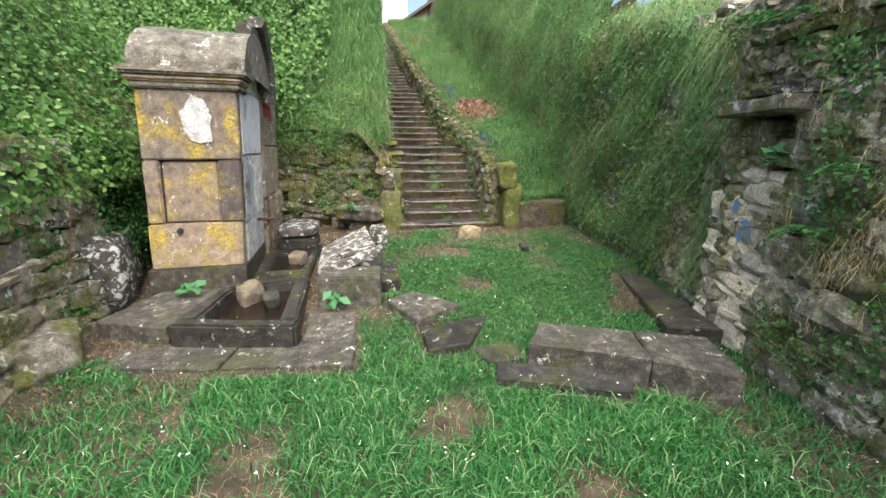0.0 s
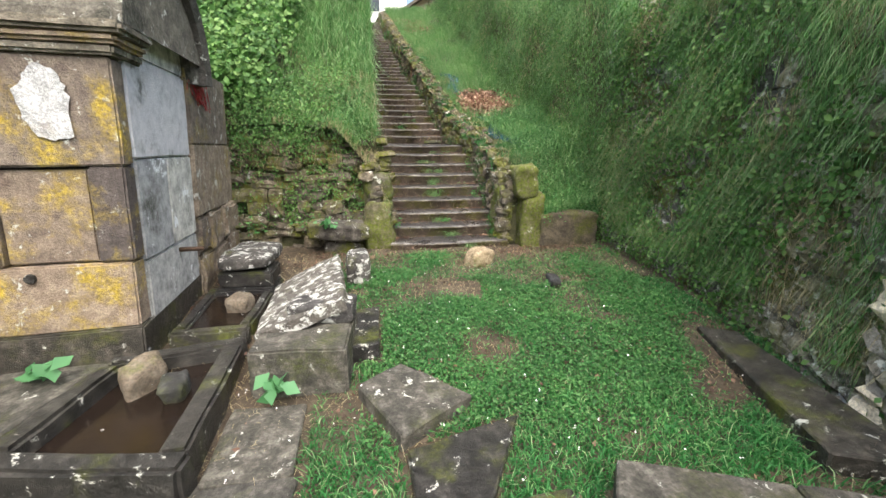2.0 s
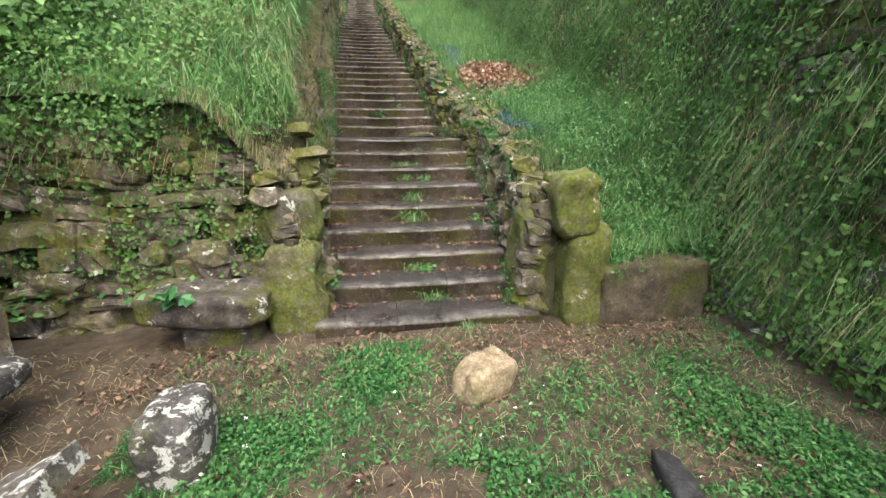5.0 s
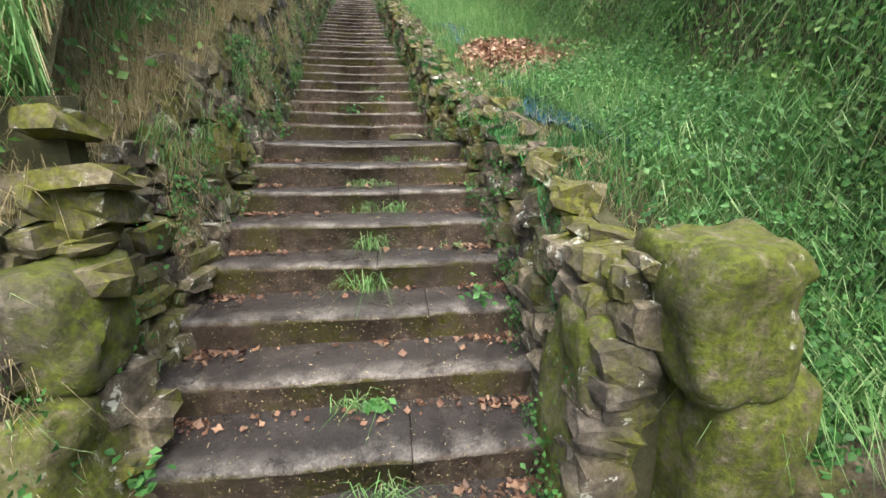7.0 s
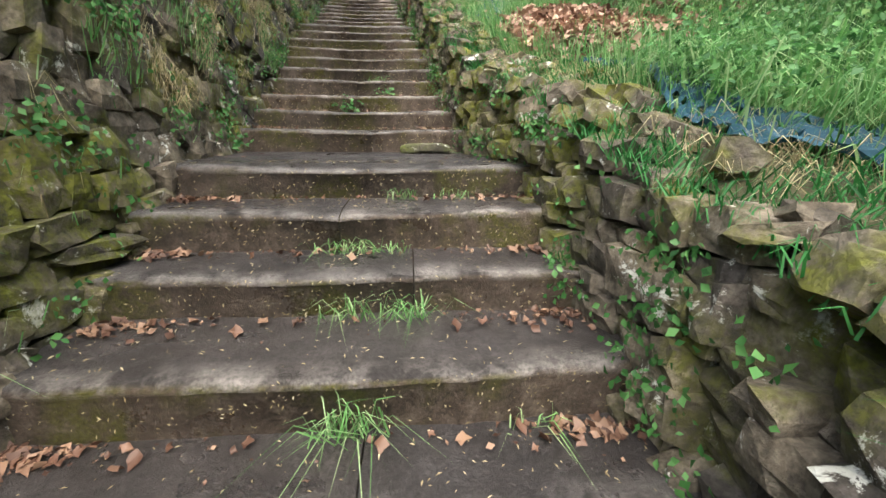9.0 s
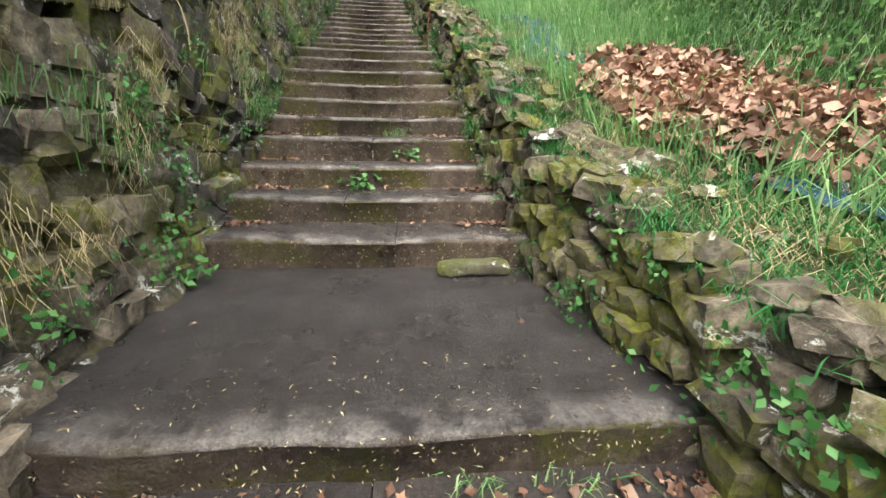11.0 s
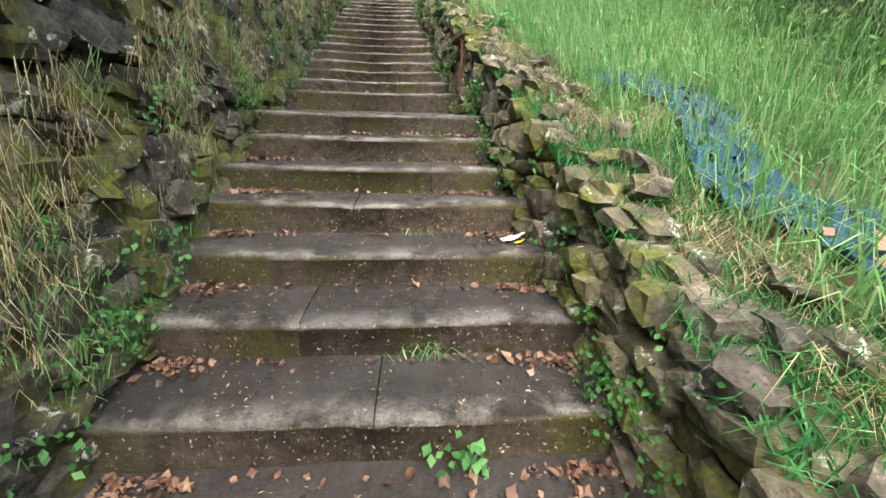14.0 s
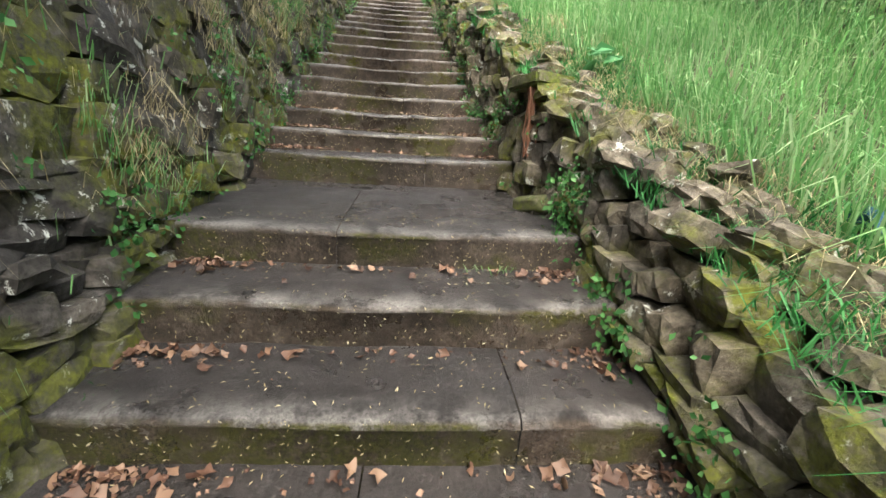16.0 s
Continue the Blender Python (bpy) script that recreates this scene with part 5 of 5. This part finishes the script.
for i, (x, y, z, n, r, h) in enumerate(((-0.18, STEP_Y[11] - 0.05, STEP_Z[10], 45, 0.06, 0.1), (0.12, STEP_Y[12] - 0.04, STEP_Z[11], 30, 0.04, 0.1), (0.72, 0.95, 0.68, 24, 0.04, 0.12), (-0.55, 0.3, 0.35, 24, 0.04, 0.12), (0.8, 3.5, 1.6, 30, 0.05, 0.15), (-0.8, 3.5, 1.55, 24, 0.05, 0.1), (0.2, STEP_Y[2] - 0.04, STEP_Z[1], 16, 0.03, 0.06), (-1.7, 0.0, 0.42, 30, 0.1, 0.16), (-2.35, -0.1, 0.4, 40, 0.12, 0.2))):
    weed(x, y, z, n, r, h, 200 + i)
for i, (x, y, z) in enumerate(((0.37, 8.55, 3.62), (0.3, 8.9, 3.8), (0.22, 9.4, 4.1), (0.75, 7.5, 3.98), (-1.45, -0.2, 0.48), (1.7, -4.3, 1.36), (-2.9, -2.75, 0.06), (-1.55, -2.95, -0.05))):
    weed(x, y, z, 12, 0.05, 0.1, 300 + i, (0.08, 0.15), M_BIGLEAF)
# ferns on the ruin
for i, (x, y, z, s) in enumerate(((1.66, -4.75, 0.95, 0.22), (1.62, -4.9, 1.35, 0.15), (1.72, -4.25, 2.3, 0.3), (1.85, -3.9, 2.4, 0.3))):
    g = np.random.default_rng(400 + i)
    P, N = [], []
    for fr in range(9):
        a = g.uniform(0, 2 * np.pi)
        for q in range(14):
            t = q / 13
            for sd in (-1, 1):
                P.append((-0.1 + math.cos(a) * s * t * 0.8 - sd * math.sin(a) * 0.05 * (1 - t), math.sin(a) * s * t + sd * math.cos(a) * 0.05 * (1 - t), s * (0.7 * t - 1.1 * t * t)))
                N.append((-0.3, 0, 1))
    P = np.array(P)
    v, f = leaf_soup(P, np.array(N, float), g.uniform(0.03, 0.06, len(P)), g, 0.4, 0.4)
    ob = link_soup("fern", v, f, M_CLOVER, "green fern growing from the ruined wall", "fern", "thing", "ferns on the ruin")
    del ob["kind"]
    ob.location = (x, y, z)


# ---- bramble stems, creeper, net, paper ----
def stem(name, pts, rad, mat, label, group):
    cu = bpy.data.curves.new(name, "CURVE")
    cu.dimensions, cu.bevel_depth, cu.bevel_resolution = "3D", rad, 1
    sp = cu.splines.new("POLY")
    sp.points.add(len(pts) - 1)
    for q, p in zip(sp.points, pts):
        q.co = (*p, 1)
    tmp = bpy.data.objects.new(name, cu)
    me = bpy.data.meshes.new_from_object(tmp)
    bpy.data.objects.remove(tmp)
    me.materials.append(mat)
    return tagged(new(name, me), label, "stem", group)


rs = random.Random(77)
for i in range(46):
    y = rs.uniform(-5.2, -0.8)
    h = rs.uniform(1.4, 3.4)
    p = west_wall(y, h) + Vector((0.05, 0, 0))
    a, ln = rs.uniform(-0.6, 0.9), rs.uniform(0.5, 1.3)
    pts = []
    for j in range(9):
        t = j / 8
        pts.append((p.x + 0.38 * ln * math.sin(t * 2.2), p.y + a * t * ln, p.z + ln * (0.55 * t - 1.15 * t * t)))
    stem("bramble_stem", pts, rs.uniform(0.003, 0.006), M_STEM, "arching reddish-brown bramble stem", "bramble stems")
for i in range(26):
    y = rs.uniform(0.5, 9)
    s_ = rs.uniform(0.1, 0.9)
    p = left_bank(y, s_) + Vector((0.03, 0, 0.02))
    ln = rs.uniform(0.3, 0.7)
    pts = [(p.x + 0.35 * ln * t, p.y - 0.25 * ln * t + 0.04 * math.sin(7 * t + i), p.z + ln * (0.2 * t - 0.9 * t * t)) for t in [j / 7 for j in range(8)]]
    stem("dry_stem", pts, rs.uniform(0.002, 0.005), M_DRYG, "dry pale stalk hanging over the wall", "dry stalks")
for i in range(14):
    pts = [(-2.43 + rs.uniform(-0.03, 0.03), -1.25 + 0.05 * j + 0.02 * i * rs.uniform(0.3, 1), 2.03 - 0.022 * j + rs.uniform(-0.12, 0.1)) for j in range(7)]
    stem("creeper", pts, 0.003, M_REDTWIG, "tangle of red creeper twigs on the pier", "red creeper twigs")


def net(y0, y1, s0, s1, seed, label):
    """Crumpled strip of netting lying on the bank, woven of thin strands."""
    n, m_ = 90, 18
    verts, faces = [], []
    for i in range(n + 1):
        for j in range(m_ + 1):
            y = y0 + (y1 - y0) * i / n
            s_ = s0 + (s1 - s0) * j / m_ + 0.12 * math.sin(i * 0.093 + seed)
            p = right_bank(y, s_)
            verts.append((p.x, p.y, p.z + 0.05 + 0.05 * nz(i * 0.3, j * 0.6, 1, seed) + 0.02 * nz(i, j, 1, seed)))
    for i in range(n):
        for j in range(m_):
            a = i * (m_ + 1) + j
            if nz(i * 0.45, j * 0.9, 1, seed + 4) < 0.35:
                faces.append((a, a + 1, a + m_ + 2, a + m_ + 1))
    return tagged(new("netting", mesh_of("netting", verts, faces, M_NET)), label, "netting", "strips of netting")


net(0.95, 3.0, 0.38, 0.6, 1, "crumpled strip of blue garden netting on the bank")
net(4.5, 6.2, 0.5, 0.78, 2, "crumpled blue garden netting half hidden by grass")
pw = new("plank", rough_block("plank", (0.3, 0.09, 0.02), plain_mat("pale_wood", (0.6, 0.55, 0.45), 0.7, 0.3, 15.0), 0.004, 0.003, 1, 3))
pw.location, pw.rotation_euler = (1.43, 3.38, 2.17), (0, 0.02, -0.5)
tagged(pw, "short pale wooden board beside the leaf heap", "board")
pap = thing("paper_scrap", (0.46, STEP_Y[14] + 0.17, STEP_Z[14] + 0.004), "crumpled white paper scrap with a yellow corner", "litter")
verts = [((i / 6 - 0.5) * 0.11, (j / 6 - 0.5) * 0.08, 0.006 + 0.05 * (i / 6) ** 2 * (1 - 0.5 * j / 6) + 0.012 * (nz(i, j, 0.5, 3) + 0.3)) for i in range(7) for j in range(7)]
fc = [(i * 7 + j, i * 7 + 7 + j, i * 7 + 8 + j, i * 7 + j + 1) for i in range(6) for j in range(6)]
part("sheet", mesh_of("sheet", verts, fc, M_PAPER), pap)
part("yellow_corner", mesh_of("corner", [(x * 0.4 + 0.02, y * 0.4 - 0.06, z * 0.5 + 0.004) for x, y, z in verts], fc, M_YEL), pap, "yellow printed corner")

# projecting ledge stone on the eastern stair wall, with roots
ls = new("capstone", rough_block("capstone", (0.42, 0.36, 0.07), M_PILLAR, 0.015, 0.015, 2, 88))
ls.location, ls.rotation_euler = (0.53, 7.55, 3.86), (0, 0.05, 0.2)
tagged(ls, "flat mossy capstone jutting over the steps", "stone")
for i in range(16):
    x, y = 0.42 + rs.uniform(-0.05, 0.06), 7.42 + rs.uniform(-0.06, 0.06)
    stem("root", [(x + rs.uniform(-0.02, 0.02), y, 3.86 - 0.06 * j) for j in range(7)], 0.004, M_STEM, "thin brown root hanging from the wall", "hanging roots")

# ---- top of the stairs ----
top = new("terrace", rough_block("terrace", (40.0, 24.0, 0.4), M_BANK, 0.02, 0.02, 2, 5))
top.location = (0.0, TOP_Y + 12.4, TOP_Z - 0.42)
tagged(top, "level earth terrace at the head of the stairs", "ground", kind="structure")
house = thing("house", (2.6, 20.5, TOP_Z), "small beige house with a dark roof beyond the stairs", "house")
for nm, sx, lo, hi, mt, lb in (("wall", 3.0, 0.0, 1.5, M_PLASTER, ""), ("roof", 4.0, 1.2, 1.36, M_ROOFTILE, "dark overhanging roof")):
    bm = bmesh.new()
    bmesh.ops.create_cube(bm, size=1.0)
    for v_ in bm.verts:
        x = v_.co.x * sx
        v_.co = Vector((x, v_.co.y * sx, (hi if v_.co.z > 0 else lo) + (0.67 * (x + 1.5) if (v_.co.z > 0 or nm == "roof") else 0.0) + (0.12 if nm == "roof" else 0.0)))
    part(nm, bm_mesh(nm, bm, mt), house, lb)
far = thing("white_house", (-3.5, 30.0, TOP_Z), "white plastered house with small windows on the hilltop", "house")
part("wall", rough_block("wall", (11.0, 6.0, 14.0), M_WHITEWALL, 0.02, 0.0, 0, 2), far)
for x in (-1.2, 1.3, 3.2):
    wdw = part("window", rough_block("window", (0.9, 0.1, 1.3), M_WHITEWALL, 0.01, 0, 0, 3), far, "", pose(x, -3.02, 3.6))
    part("pane", rough_block("pane", (0.7, 0.06, 1.1), M_WINDOW, 0.005, 0, 0, 4), wdw, "", pose(0, -0.05, 0.1))

# overhanging branch at the head of the stairs
br = thing("tree_branch", (0.5, 14.0, 8.35), "leafy branch hanging over the head of the stairs", "tree branch")
g8 = np.random.default_rng(88)
cu_pts = [(0.9 - 0.28 * j, 0.0, 0.5 - 0.02 * j * j) for j in range(6)]
bmk = bmesh.new()
for a, b_ in zip(cu_pts, cu_pts[1:]):
    d = Vector(b_) - Vector(a)
    mk = Matrix.Translation((Vector(a) + Vector(b_)) / 2) @ d.to_track_quat("Z", "Y").to_matrix().to_4x4()
    bmesh.ops.create_cone(bmk, segments=8, radius1=0.03, radius2=0.022, depth=d.length * 1.05, matrix=mk)
part("limb", bm_mesh("limb", bmk, M_STEM), br)
P9 = np.array([cu_pts[i % 6] for i in range(420)]) + g8.normal(size=(420, 3)) * np.array([0.16, 0.16, 0.13])
v, f_ = leaf_soup(P9, np.tile([[0, -0.3, 1.0]], (420, 1)), g8.uniform(0.06, 0.13, 420), g8, 0.9)
me = bpy.data.meshes.new("leaves")
me.from_pydata([tuple(q) for q in v], [], [tuple(int(i) for i in q) for q in f_])
me.materials.append(M_IVY)
part("leaves", me, br)["kind"] = "stuff"


def ruin_pt(u, v):
    return Vector((float(np.interp(u, [-7, -5.2, -4.36], [1.36, 1.54, 1.72])) - 0.02 + 0.05 * v * 0.3, u, v))


grow_leaves("wall_weeds", ruin_pt, (-6.5, -4.36), (0.0, 2.7), 3000, (0.015, 0.04), M_CLOVER, "small weeds and ferns rooted in the ruined wall", 161, patchy(2.2, 171, 0.52, 0.66), (0.0, 0.08), category="weeds", flip=-1.0, clump=5, cr=0.03)
grow_grass("wall_straw", ruin_pt, (-6.5, -4.36), (0.3, 2.7), 2500, (0.06, 0.22), (0.002, 0.004), 0.9, M_DRYG, "dry stalks hanging on the ruined wall", 162, patchy(1.8, 173, 0.5, 0.66), 1.8, (-0.6, 0, 0))
